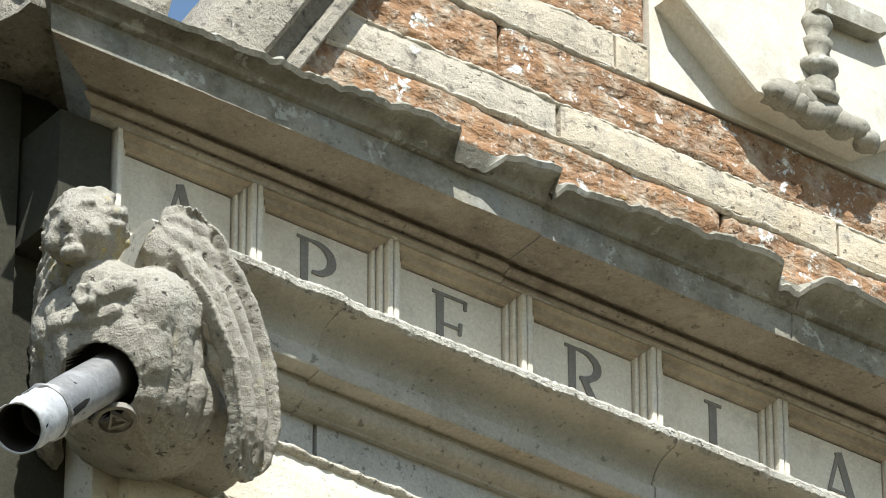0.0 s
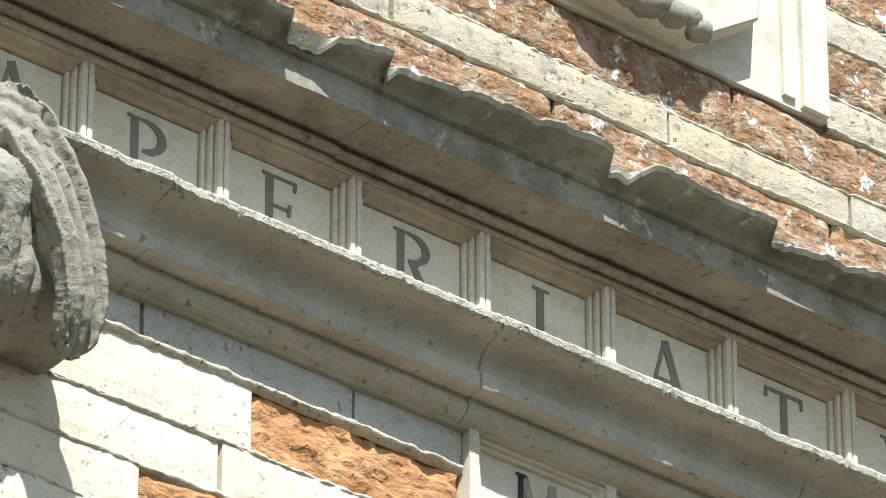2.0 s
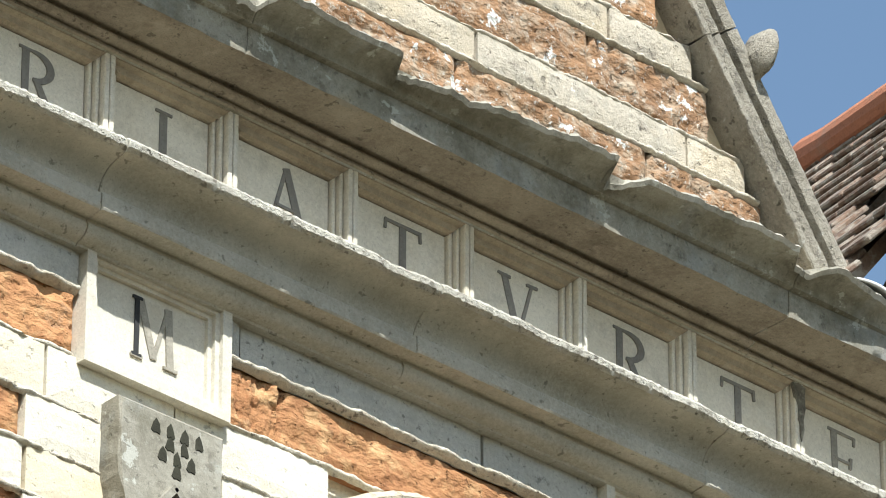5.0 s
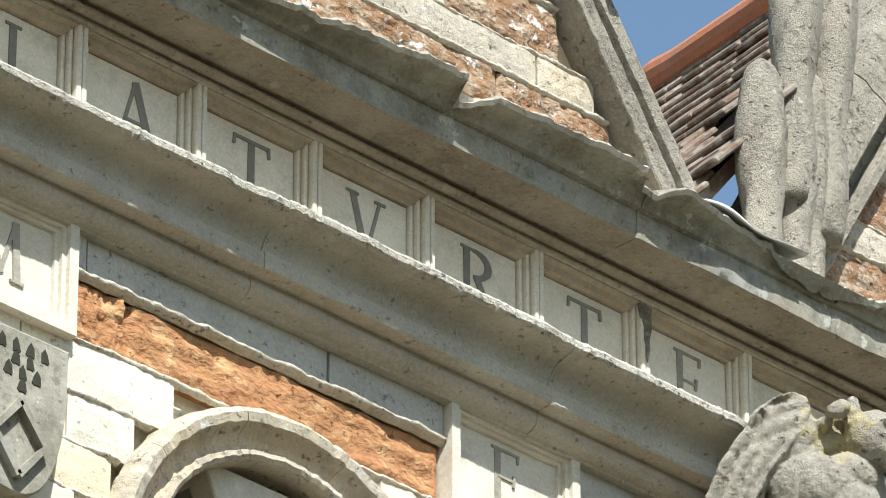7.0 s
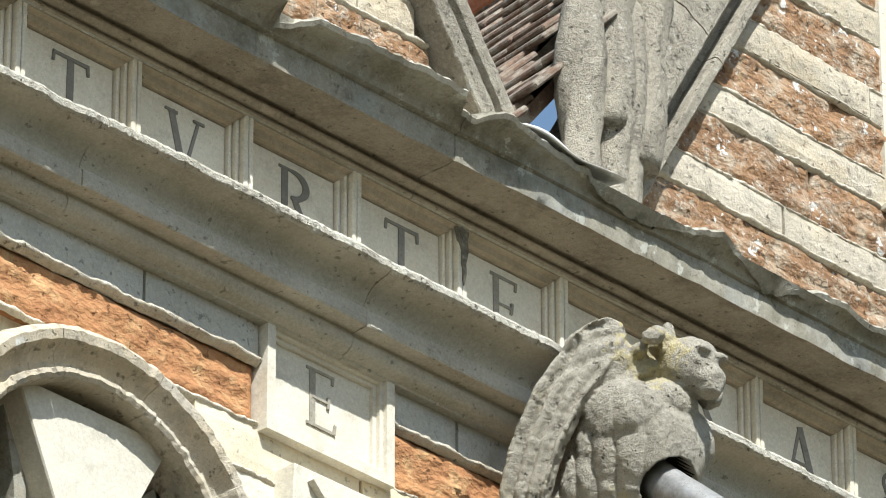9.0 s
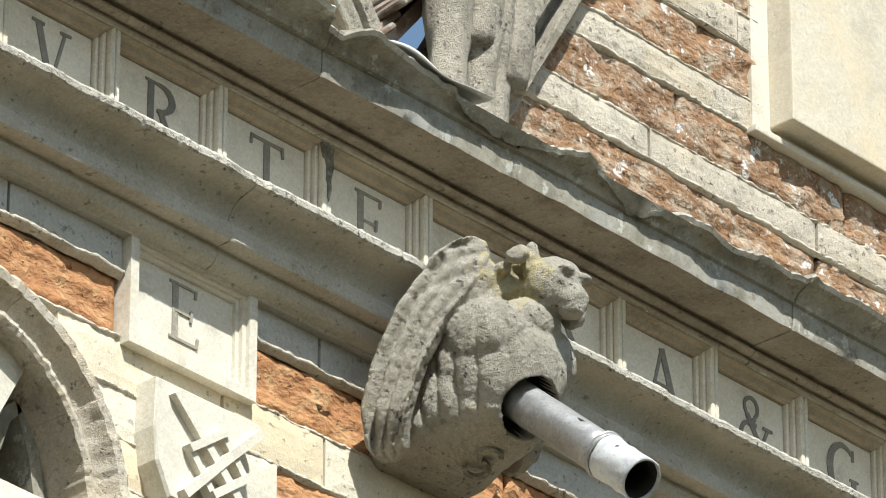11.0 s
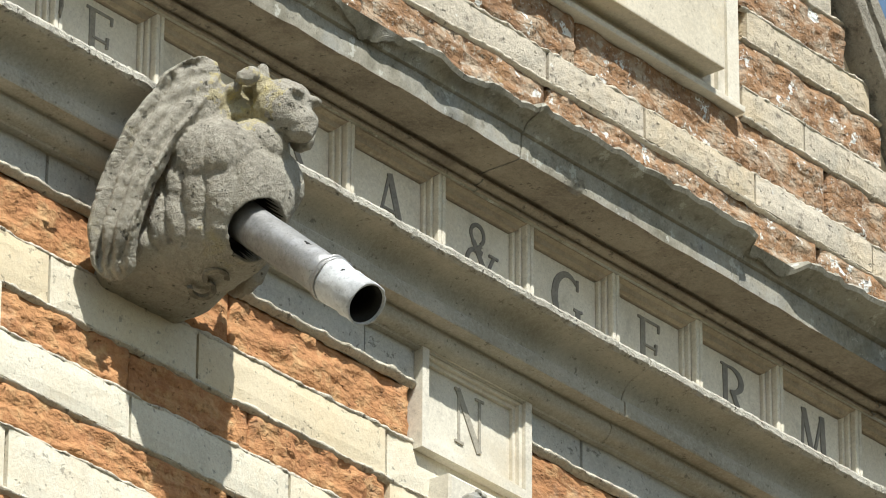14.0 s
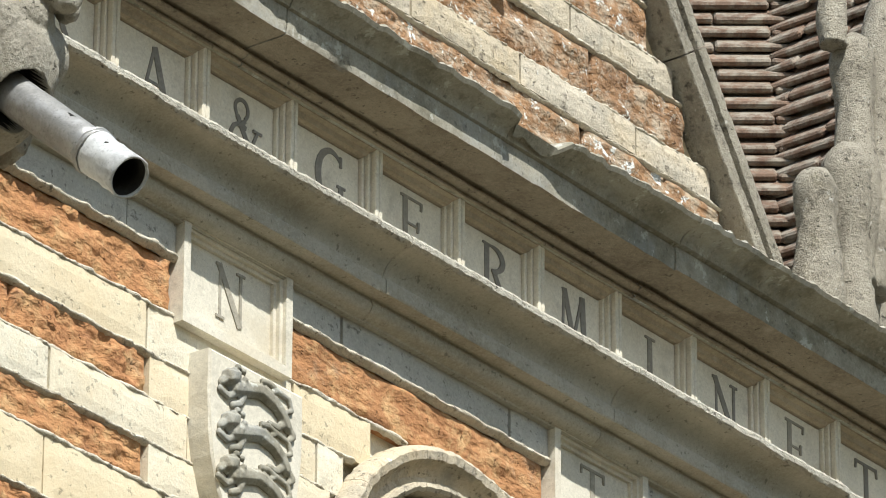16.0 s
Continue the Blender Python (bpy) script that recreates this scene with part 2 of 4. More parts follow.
def table(rows, x):
    return float(np.interp(x, [r[0] for r in rows], [r[1] for r in rows]))


# ---- ground and bodies of the walls ----
bm = bmesh.new()
for x, y in ((-600, -600), (600, -600), (600, 600), (-600, 600)):
    bm.verts.new((x, y, 0))
bm.faces.new(bm.verts)
tagged(link("ground", bm, GRASS), "parched mown lawn round the stone lodge", "lawn", kind="structure")

WALL, LEN = -0.02, 10.17
ARCHES = [(2.045, 6.86, 0.335), (5.12, 6.86, 0.335), (8.4, 6.86, 0.335)]


def arch_top(x):
    for cx, cz, r in ARCHES:
        if abs(x - cx) < r + 0.03:
            return cz + math.sqrt((r + 0.03) ** 2 - (x - cx) ** 2)
    return None


bm = bmesh.new()
xs = sorted({0.0, LEN, *[cx + (r + 0.03) * math.cos(math.pi * k / 96) for cx, _, r in ARCHES for k in range(97)]})
for a, b in zip(xs, xs[1:]):
    h = arch_top((a + b) / 2)
    if h is None:
        box(bm, a, b, WALL + 0.032, 0.45, 0, 7.62)
    else:
        box(bm, a, b, WALL + 0.032, 0.45, 0, 5.6)
        box(bm, a, b, WALL + 0.032, 0.45, h, 7.62)
wall_low = tagged(link("wall_south", bm, LIME), "banded wall of cream limestone and rusty ironstone courses", "wall", kind="structure")

# the two other sides of the triangular lodge
for name, a, b in (("wall_east", (LEN, 0.4), (LEN / 2, 8.8)), ("wall_west", (LEN / 2, 8.8), (0, 0.4))):
    bm = bmesh.new()
    d = (Vector(b) - Vector(a)).normalized() * 0.3
    nx, ny = -d.y, d.x
    ring = [(a[0], a[1]), (b[0], b[1]), (b[0] + nx, b[1] + ny), (a[0] + nx, a[1] + ny)]
    sweep(bm, [[(x, y, z) for x, y in ring] for z in (0, 8.1)])
    tagged(link(name, bm, LIME), "plain stone wall of the lodge's far side", "wall", kind="structure")

bm = bmesh.new()
box(bm, -0.02, LEN, 0.02, 0.45, 7.6, 8.04)
frieze = tagged(link("frieze", bm, LIME_PALE), "pale limestone frieze of carved letter panels", "frieze", kind="structure")

# ---- cornices ----
LIP = [(-0.3, 8.05), (0.0, 8.055), (0.3, 8.062), (0.593, 8.076), (0.605, 8.035), (0.676, 8.028), (0.702, 8.065), (0.82, 8.078),
       (0.828, 8.03), (0.845, 8.06), (1.34, 8.09), (1.356, 8.045), (1.404, 8.045), (1.44, 8.087), (1.745, 8.08), (1.755, 8.045),
       (1.85, 8.058), (2.31, 8.09), (2.316, 8.03), (2.41, 8.076), (2.813, 8.09), (2.83, 8.05), (2.87, 8.05), (2.93, 8.085),
       (3.2, 8.068), (3.29, 8.04), (3.43, 8.043), (3.6, 8.085), (3.78, 8.033), (3.98, 8.075), (4.1, 8.066), (4.32, 8.076),
       (4.34, 8.088), (5.1, 8.094), (5.12, 8.05), (5.25, 8.043), (5.3, 8.088), (5.79, 8.092), (6.3, 8.089), (7.5, 8.085)]


def upper_ring(x, ends):
    chip = max(0.0, 8.086 - table(LIP, x)) / 0.06 + fbm((x, 1, 0), 9, 0.08)
    chip = min(max(chip, 0), 1)
    j = fbm((x, 5, 0), 22, 0.004 + 0.004 * chip)
    worn = min(1, max(0, (x - 2.9) / 0.2)) * min(1, max(0, (5.6 - x) / 0.4))
    crag = min(1, max(0, (x - 3.15) / 0.2)) * min(1, max(0, (4.5 - x) / 0.3))
    d, z = 0.268 - 0.055 * chip + j - 0.014 * worn + crag * fbm((x, 13, 0), 8, 0.009), 8.088 - 0.045 * chip + j + crag * fbm((x, 17, 0), 8, 0.012)
    c = 0.006 * worn + crag * fbm((x, 23, 0), 9, 0.004)
    w = fbm((x, 9, 0), 9, 0.003)
    b = 0.5 * max(0, fbm((x, 3, 3), 5, 0.02) - 0.002)
    return [(-0.1, 7.937), (0.064, 7.937), (0.069, 7.9395), (0.068, 7.944), (0.062, 7.9455), (0.062, 7.951), (0.077, 7.9525), (0.0845, 7.956), (0.0865, 7.96), (0.083, 7.9645), (0.076, 7.966), (0.076, 7.9725), (0.095, 7.9755), (0.17 + c, 7.974 + w), (0.183 - b + c, 7.976 + w + b), (0.186 + c, 8.0 + w), (0.186 + c, 8.034), (0.2, 8.037),
            (0.203, 8.047), (0.212, 8.058), (0.23, 8.066), (d - 0.006, z - 0.014), (d, z - 0.004), (d - 0.008, z + 0.004 + j), (0.12, 8.115), (-0.1, 8.12)]


def lower_ring(x, ends):
    j, k, q = fbm((x, 20, 0), 12, 0.003) + fbm((x, 21, 0), 95, 0.0018), fbm((x, 31, 0), 14, 0.002) + fbm((x, 33, 0), 100, 0.0018), fbm((x, 37, 0), 90, 0.0025)
    big = max(0, fbm((x, 44, 0), 2.5, 0.02) - 0.006) * 0.7
    d, z = 0.187 + j - big, 7.662 + k - 0.4 * big
    return [(-0.1, 7.7), (0.03, 7.7), (0.1, 7.69 + k), (d - 0.03, z + 0.022 + k), (d - 0.008, z + 0.014 + q), (d, z + 0.004), (d - 0.001 + 0.5 * q, z - 0.008 + 0.6 * k), (0.178 - big, 7.647 + 0.7 * q), (0.168, 7.6445), (0.15, 7.6415), (0.131, 7.634),
            (0.116, 7.62), (0.107, 7.604), (0.104, 7.5925), (0.1045, 7.5895), (0.1125, 7.589), (0.1145, 7.586), (0.1145 + 0.3 * j, 7.557), (0.112, 7.553), (0.083, 7.5505), (0.074, 7.5495), (0.0725, 7.5455),
            (0.0765, 7.541), (0.0765, 7.533), (0.0715, 7.522), (0.06, 7.514), (0.046, 7.5105), (0.044, 7.506), (-0.1, 7.505)]


def cornice(name, ring, joints, mat, label, turn, step=0.005, second_faces=None, second=None):
    top = tagged(empty(name), label, "cornice", kind="structure")
    for a, b in zip(joints, joints[1:]):
        n = max(3, int((b - a) / step)) if a < 7 else 12
        bm = bmesh.new()
        dz, dd = random.uniform(-0.002, 0.002), random.uniform(-0.003, 0.003)
        rings = []
        for i in range(n + 1):
            x = a + 0.0005 + (b - a - 0.001) * i / n
            e = 0.002 if i in (0, n) else 0.0
            rings.append([(x if i or a > 0 else max(-1.732 * max(d, 0.0), -0.42) * turn + 0.01, -(d + dd - e), z + dz) for d, z in ring(x, (a, b))])
        sweep(bm, rings)
        ob = part("cornice_stone", bm, mat, top)
        if second_faces:
            ob.data.materials.append(second or SOFFIT_SHADE)
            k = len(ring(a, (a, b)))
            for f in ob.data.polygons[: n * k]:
                if second_faces[0] <= f.index % k <= second_faces[1]:
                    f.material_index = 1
        for f in ob.data.polygons:
            f.use_smooth = True
        ob.data.set_sharp_from_angle(angle=radians(32))
    return top


# Bed mould and soffit faces carry their brown shade as a second colour.
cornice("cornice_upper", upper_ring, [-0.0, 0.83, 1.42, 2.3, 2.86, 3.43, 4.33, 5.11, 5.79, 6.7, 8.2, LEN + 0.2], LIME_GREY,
        "weathered grey limestone cornice with a broken lip", 0.8, second_faces=(1, 13))
cornice("cornice_lower", lower_ring, [-0.0, 0.387, 1.14, 1.915, 2.68, 3.31, 3.92, 4.79, 5.64, 6.5, 8.2, LEN], SILL,
        "moulded limestone string course under the letter frieze", 0.1, second_faces=(2, 6), second=CRUST)


# ---- stones of the walls ----
def unit_block(seed, nx, nz, rough, edge):
    """A block of size one, its face towards -y, uneven and worn at the edges."""
    bm = bmesh.new()
    grid = []
    for i in range(nx + 1):
        col = []
        for k in range(nz + 1):
            u, v = i / nx, k / nz
            rim = min(1, min(u, 1 - u) * nx, min(v, 1 - v) * nz)
            y = -1 + (1 - rim) * edge - rim * rough * (noise.fractal(Vector((u * 7.1, v * 4.3, seed * 7.7)), 0.6, 2.2, 3) - 0.15)
            col.append(bm.verts.new((u + (0.012 * (0.5 - u) if rim < 1 else 0), y, v + (0.02 * noise.noise(Vector((u * 6, v, seed * 3))) if rim < 1 else 0))))
        grid.append(col)
    for i in range(nx):
        for k in range(nz):
            bm.faces.new((grid[i][k], grid[i + 1][k], grid[i + 1][k + 1], grid[i][k + 1]))
    rim = [grid[i][0] for i in range(nx + 1)] + [grid[nx][k] for k in range(1, nz + 1)] + [grid[i][nz] for i in range(nx - 1, -1, -1)] + [grid[0][k] for k in range(nz - 1, 0, -1)]
    back = [bm.verts.new((v.co.x, 0, v.co.z)) for v in rim]
    for i in range(len(rim)):
        j = (i + 1) % len(rim)
        bm.faces.new((rim[j], rim[i], back[i], back[j]))
    bmesh.ops.recalc_face_normals(bm, faces=bm.faces)
    me = bpy.data.meshes.new("block")
    bm.to_mesh(me)
    bm.free()
    return me


def family(mat, count, nx, nz, rough, edge):
    out = []
    for s in range(count):
        me = unit_block(s + len(mat.name), nx, nz, rough, edge)
        me.materials.append(mat)
        for p in me.polygons:
            p.use_smooth = rough > 0.1
        out.append(me)
    return out


BLOCKS = {"limedull": family(LIME_SHADE, 6, 8, 4, 0.03, 0.09), "lime": family(LIME, 6, 8, 4, 0.025, 0.09), "limeup": family(LIME_OLD, 6, 8, 4, 0.04, 0.1), "iron": family(IRON, 8, 36, 12, 0.3, 0.25), "old": family(IRON_OLD, 8, 36, 12, 0.28, 0.25)}


def lay(kind, x0, x1, z0, z1, parent, wall=WALL, proud=0.0):
    g = 0.0012 if "lime" in kind else 0.0006
    ob = new("limestone_block" if "lime" in kind else "ironstone_block", random.choice(BLOCKS[kind]))
    ob.parent = parent
    depth = 0.035 if "lime" in kind else 0.036
    ob.location = (x0 + g, wall + depth - (0.004 if "lime" in kind else -0.002) - proud - random.uniform(-0.002, 0.003), z0 + g)
    ob.scale = (x1 - x0 - 2 * g, depth, z1 - z0 - 2 * g)
    return ob


def course(kinds, x0, x1, z0, z1, lens, parent, skip=(), cut=None):
    """One course of blocks from x0 to x1; skip: stretches left free."""
    x = x0
    while x < x1 - 0.02:
        b = min(x1, x + random.uniform(*lens))
        if x1 - b < 0.12:
            b = x1
        pieces = [(x, b)]
        for s0, s1 in skip:
            nxt = []
            for p, q in pieces:
                if q <= s0 or p >= s1:
                    nxt.append((p, q))
                else:
                    nxt += [(p, s0)] if s0 - p > 0.03 else []
                    nxt += [(s1, q)] if q - s1 > 0.03 else []
            pieces = nxt
        for p, q in pieces:
            lay(kinds if isinstance(kinds, str) else random.choice(kinds), p, q, z0, z1, parent, proud=0.003 if 7.4 < z0 < 7.5 else 0.0)
        x = b


def mortar_bed(parent, rows, y0, inside, step=0.009):
    """Uneven pointing just behind the block faces: rows of (z, half height, proud) at the bed joints, where inside(x, z) allows it."""
    for z, h, proud in rows:
        bm = bmesh.new()
        grid = {}
        xs = [i * step for i in range(int(6.7 / step))]
        offs = (-1.0, -0.55, -0.25, 0.0, 0.25, 0.55, 1.0)
        for i, x in enumerate(xs):
            if not inside(x, z):
                continue
            up, mid = fbm((x, z * 9, 2), 14, 0.008), fbm((x, z * 7, 5), 9, 0.006)
            for k, o in enumerate(offs):
                out = proud * (1 - 0.5 * abs(o)) + 0.004 * (1 - abs(o)) + fbm((x, z + o * 0.01, 1), 45, 0.005) - 0.016 * max(0, abs(o) - 0.5)
                grid[i, k] = bm.verts.new((x, y0 - out - mid * 0.4, z + o * h + up * (0.4 if o < 0 else 0.7)))
        for i, k in list(grid):
            if (i + 1, k) in grid and (i, k + 1) in grid and (i + 1, k + 1) in grid:
                bm.faces.new((grid[i, k], grid[i + 1, k], grid[i + 1, k + 1], grid[i, k + 1]))
        ob = part("mortar_joint", bm, MORTAR, parent, smooth=True)
        ob["kind"] = "stuff"


def chords(z, r=0.43):
    return [(cx - math.sqrt(r * r - (z - cz) ** 2), cx + math.sqrt(r * r - (z - cz) ** 2)) for cx, cz, _ in ARCHES if 0 <= z - cz < r]


PANELS = [(1.165, 1.514), (2.477, 2.83), (4.177, 4.546), (5.502, 5.866)]
LOW = [("lime", 7.424, 7.56), ("iron", 7.292, 7.424), ("lime", 7.18, 7.292), ("iron", 7.076, 7.18), ("lime", 6.976, 7.076), ("iron", 6.878, 6.976),
       ("lime", 6.74, 6.878), ("iron", 6.64, 6.74), ("lime", 6.5, 6.64)]
for kind, z0, z1 in LOW:
    skip = list(chords(z0 + 0.02))
    if kind == "iron":
        if z0 > 7.2:
            skip += [(p + 0.0, q) for p, q in PANELS]
            lay("lime", 0.05, 0.69, z0, z1, wall_low, proud=0.002)
            course("iron", 0.69, 6.6, z0, z1, (0.6, 1.3), wall_low, skip)
        else:
            for p, q in ((0.45, 1.05), (2.92, 4.1), (5.95, 6.6)):
                course("iron", p, q, z0, z1, (0.3, 0.7), wall_low, skip)
            for p, q in ((0.05, 0.45), (1.05, 2.92), (4.1, 5.95)):
                course("lime", p, q, z0, z1, (0.3, 0.6), wall_low, skip)
    else:
        if z0 > 7.4:
            skip += list(PANELS)
        course("limedull" if z0 > 7.4 else "lime", 0.05, 6.6, z0, z1, (0.28, 0.62), wall_low, skip)


def clear_low(x, z):
    if not 0.05 < x < 6.6 or any(a < x < b for a, b in chords(z, 0.45)):
        return False
    return not (z > 7.25 and any(a < x < b for a, b in PANELS))


mortar_bed(wall_low, [(z0 + 0.006, 0.013, 0.011) if z0 > 7.4 else (z0, 0.009, 0.001) for _, z0, _ in LOW if z0 > 6.6], WALL + 0.0, clear_low)


# ---- gables ----
SLOPE_L, SLOPE_R, BASE = 1.68, 1.45, 8.1


def gable(name, left, right):
    """Body of one gable: left and right are its inner edges at z = 8.3."""
    l0, r0 = left - (8.3 - BASE) / SLOPE_L, right + (8.3 - BASE) / SLOPE_R
    ax = (SLOPE_L * l0 + SLOPE_R * r0) / (SLOPE_L + SLOPE_R)
    ring = [(l0, BASE), (r0, BASE), (ax, BASE + SLOPE_L * (ax - l0))]
    bm = bmesh.new()
    sweep(bm, [[(x, y, z) for x, z in ring] for y in (WALL + 0.032, 0.3)])
    ob = tagged(link(name, bm, LIME), "steep stone gable banded in limestone and rusty ironstone", "gable", kind="structure")
    return ob, l0, r0, ax


def rake(gab, foot, apex, wide=False, mat=COPING):
    """A moulded coping up one slope, built along the slope from foot to apex."""
    f, a = Vector((foot[0], 0, foot[1])), Vector((apex[0], 0, apex[1]))
    s = (a - f).normalized()
    out = Vector((-s.z, 0, s.x)) if s.x > 0 else Vector((s.z, 0, -s.x))
    prof = [(0.0, -0.05), (0.0, 0.05), (0.003, 0.054), (0.018, 0.054), (0.0215, 0.05), (0.0225, 0.024), (0.028, 0.02), (0.04, 0.028), (0.056, 0.037), (0.07, 0.037), (0.08, 0.028), (0.087, 0.008), (0.091, 0.006),
            (0.095, 0.022), (0.1, 0.034), (0.118, 0.038), (0.136, 0.034), (0.144, 0.022), (0.147, -0.1), (0.0, -0.1)]
    if wide:
        prof = [(0.0, -0.05), (0.0, 0.04), (0.005, 0.046), (0.024, 0.046), (0.028, 0.04), (0.03, 0.004), (0.05, 0.0), (0.064, 0.004), (0.068, 0.05), (0.078, 0.062), (0.1, 0.064), (0.13, 0.058),
                (0.16, 0.06), (0.185, 0.05), (0.2, 0.03), (0.205, -0.1), (0.0, -0.1)]
    length, stones = (a - f).length, 4
    for k in range(stones):
        bm = bmesh.new()
        t0, t1 = length * k / stones + 0.002, length * (k + 1) / stones - 0.002
        n = 60
        rings = []
        for i in range(n + 1):
            t = t0 + (t1 - t0) * i / n
            rings.append([tuple(f + s * t + out * (p + fbm((t, p, foot[0]), 30, 0.0016)) + Vector((0, WALL - d + fbm((t, p, foot[0] + 4), 34, 0.002), 0))) for p, d in prof])
        sweep(bm, rings)
        ob = part("coping_stone", bm, mat, gab, smooth=True)
        ob.data.set_sharp_from_angle(angle=radians(38))


UP = [("old", 8.24, 8.352), ("lime", 8.352, 8.432), ("old", 8.432, 8.568), ("lime", 8.568, 8.648), ("old", 8.648, 8.78), ("lime", 8.78, 8.862), ("old", 8.862, 8.99),
      ("lime", 8.99, 9.08), ("old", 9.08, 9.2), ("lime", 9.2, 9.3)]
GABLES = [(0.42, 2.995, (1.22, 2.1)), (3.61, 6.255, (4.47, 5.36)), (6.98, 9.55, None)]
gabs = []
for i, (left, right, hole) in enumerate(GABLES):
    gab, l0, r0, ax = gable(f"gable_{i + 1}", left, right)
    gabs.append(gab)
    rake(gab, (l0, BASE), (ax, BASE + SLOPE_L * (ax - l0)), True)
    rake(gab, (r0, BASE), (ax, BASE + SLOPE_L * (ax - l0)))
    if hole is None:
        continue
    for kind, z0, z1 in UP:
        a = left + (z0 - 8.3) / SLOPE_L - 0.01
        b = right - (z1 - 8.3) / SLOPE_R + 0.01
        if kind == "old" and z0 < 8.3:
            kinds = "old"
        else:
            kinds = ["old"] * 9 + ["iron"] if kind == "old" else "limeup"
        course(kinds, a, b, z0, z1, (0.3, 0.75) if kind == "lime" else (0.35, 1.1), gab, [hole] if z0 > 8.5 else [])
    edge = lambda x, z, a=left, b=right, h=hole: a + (z - 8.3) / SLOPE_L < x < b - (z - 8.3) / SLOPE_R and not (z > 8.5 and h[0] < x < h[1])
    mortar_bed(gab, [(z0, 0.008, 0.001) for _, z0, _ in UP[1:]], WALL + 0.002, edge)


# ---- letters ----
def stroke(bm, pts, w):
    """A flat ribbon of width w (one width, or one for each point) along pts, in the plane of the letter."""
    n = len(pts)
    ws = w if isinstance(w, (list, tuple)) else [w] * n
    sides = []
    for i, p in enumerate(pts):
        a, b = Vector(pts[max(0, i - 1)]), Vector(pts[min(n - 1, i + 1)])
        d = (b - a).normalized()
        nrm = Vector((-d.y, d.x)) * ws[i] / 2
        sides.append((Vector(p) + nrm, Vector(p) - nrm))
    rings = [[(q.x, y, q.y) for q, y in ((s[0], 0), (s[1], 0), (s[1], -1), (s[0], -1))] for s in sides]
    sweep(bm, rings)


def arc(cx, cy, rx, ry, a0, a1, n=12):
    return [(cx + rx * math.cos(radians(a0 + (a1 - a0) * i / n)), cy + ry * math.sin(radians(a0 + (a1 - a0) * i / n))) for i in range(n + 1)]


TH, TN, SE = 0.13, 0.06, 0.045
def serif(x, y, w=0.3):
    return ([(x - w / 2, y), (x + w / 2, y)], SE)


def swell(n, thin, thick):
    return [thin + (thick - thin) * math.sin(math.pi * i / n) for i in range(n + 1)]


GLYPH = {
    "I": [([(0.3, 0), (0.3, 1)], TH), serif(0.3, 0.02), serif(0.3, 0.98)],
    "P": [([(0.15, 0), (0.15, 1)], TH), serif(0.15, 0.02), ([(0.02, 0.98), (0.3, 0.98)], SE), (arc(0.28, 0.73, 0.33, 0.25, 90, -90), swell(12, 0.05, 0.14))],
    "R": [([(0.15, 0), (0.15, 1)], TH), serif(0.15, 0.02), ([(0.02, 0.98), (0.3, 0.98)], SE), (arc(0.28, 0.75, 0.32, 0.23, 90, -90), swell(12, 0.05, 0.13)), ([(0.34, 0.52), (0.52, 0.2), (0.72, 0.0)], [0.1, 0.13, 0.1])],
    "E": [([(0.15, 0), (0.15, 1)], TH), ([(0.02, 0.98), (0.6, 0.98)], SE), ([(0.02, 0.02), (0.64, 0.02)], SE), ([(0.15, 0.5), (0.5, 0.5)], SE), ([(0.59, 1.0), (0.57, 0.84)], 0.05), ([(0.62, 0), (0.64, 0.17)], 0.05), ([(0.49, 0.6), (0.49, 0.4)], 0.05)],
    "A": [([(0.1, 0), (0.38, 1)], TN), ([(0.38, 1.02), (0.7, 0)], TH), ([(0.2, 0.36), (0.58, 0.36)], 0.05), serif(0.1, 0.02, 0.22), serif(0.7, 0.02, 0.26)],
    "T": [([(0.35, 0), (0.35, 1)], TH), serif(0.35, 0.02), ([(0.0, 0.97), (0.7, 0.97)], 0.055), ([(0.02, 1.0), (0.0, 0.82)], 0.05), ([(0.68, 1.0), (0.7, 0.82)], 0.05)],
    "V": [([(0.08, 1), (0.36, 0)], TH), ([(0.36, 0), (0.64, 1)], TN), serif(0.08, 0.98, 0.26), serif(0.64, 0.98, 0.22)],
    "N": [([(0.12, 0), (0.12, 1)], TN), ([(0.08, 1), (0.66, 0)], TH), ([(0.66, 0), (0.66, 1)], TN), serif(0.12, 0.02, 0.22), serif(0.66, 0.98, 0.22), ([(0.0, 0.98), (0.14, 0.98)], SE)],
    "M": [([(0.1, 0), (0.16, 1)], TN), ([(0.16, 1), (0.42, 0.08)], TH), ([(0.42, 0.08), (0.68, 1)], TN), ([(0.68, 1), (0.74, 0)], TH), serif(0.1, 0.02, 0.22), serif(0.74, 0.02, 0.26)],
    "G": [(arc(0.42, 0.5, 0.36, 0.5, 50, 330, 20), swell(20, 0.05, 0.15)), ([(0.68, 0.0), (0.68, 0.4)], 0.11), serif(0.68, 0.42, 0.22), ([(0.66, 0.98), (0.67, 0.78)], 0.05)],
    "&": [(arc(0.33, 0.8, 0.17, 0.18, -60, 240, 16), 0.07), ([(0.22, 0.66), (0.45, 0.3), (0.78, 0.0)], 0.11), (arc(0.32, 0.26, 0.26, 0.26, 60, 300, 16), 0.08), ([(0.45, 0.05), (0.62, 0.25), (0.74, 0.52)], 0.06), ([(0.62, 0.53), (0.86, 0.53)], 0.05), ([(0.42, 0.62), (0.25, 0.46)], 0.07)],
    "S": [(arc(0.3, 0.73, 0.22, 0.25, 30, 250, 12), 0.1), (arc(0.3, 0.27, 0.24, 0.26, 100, -150, 12), 0.1)],
}


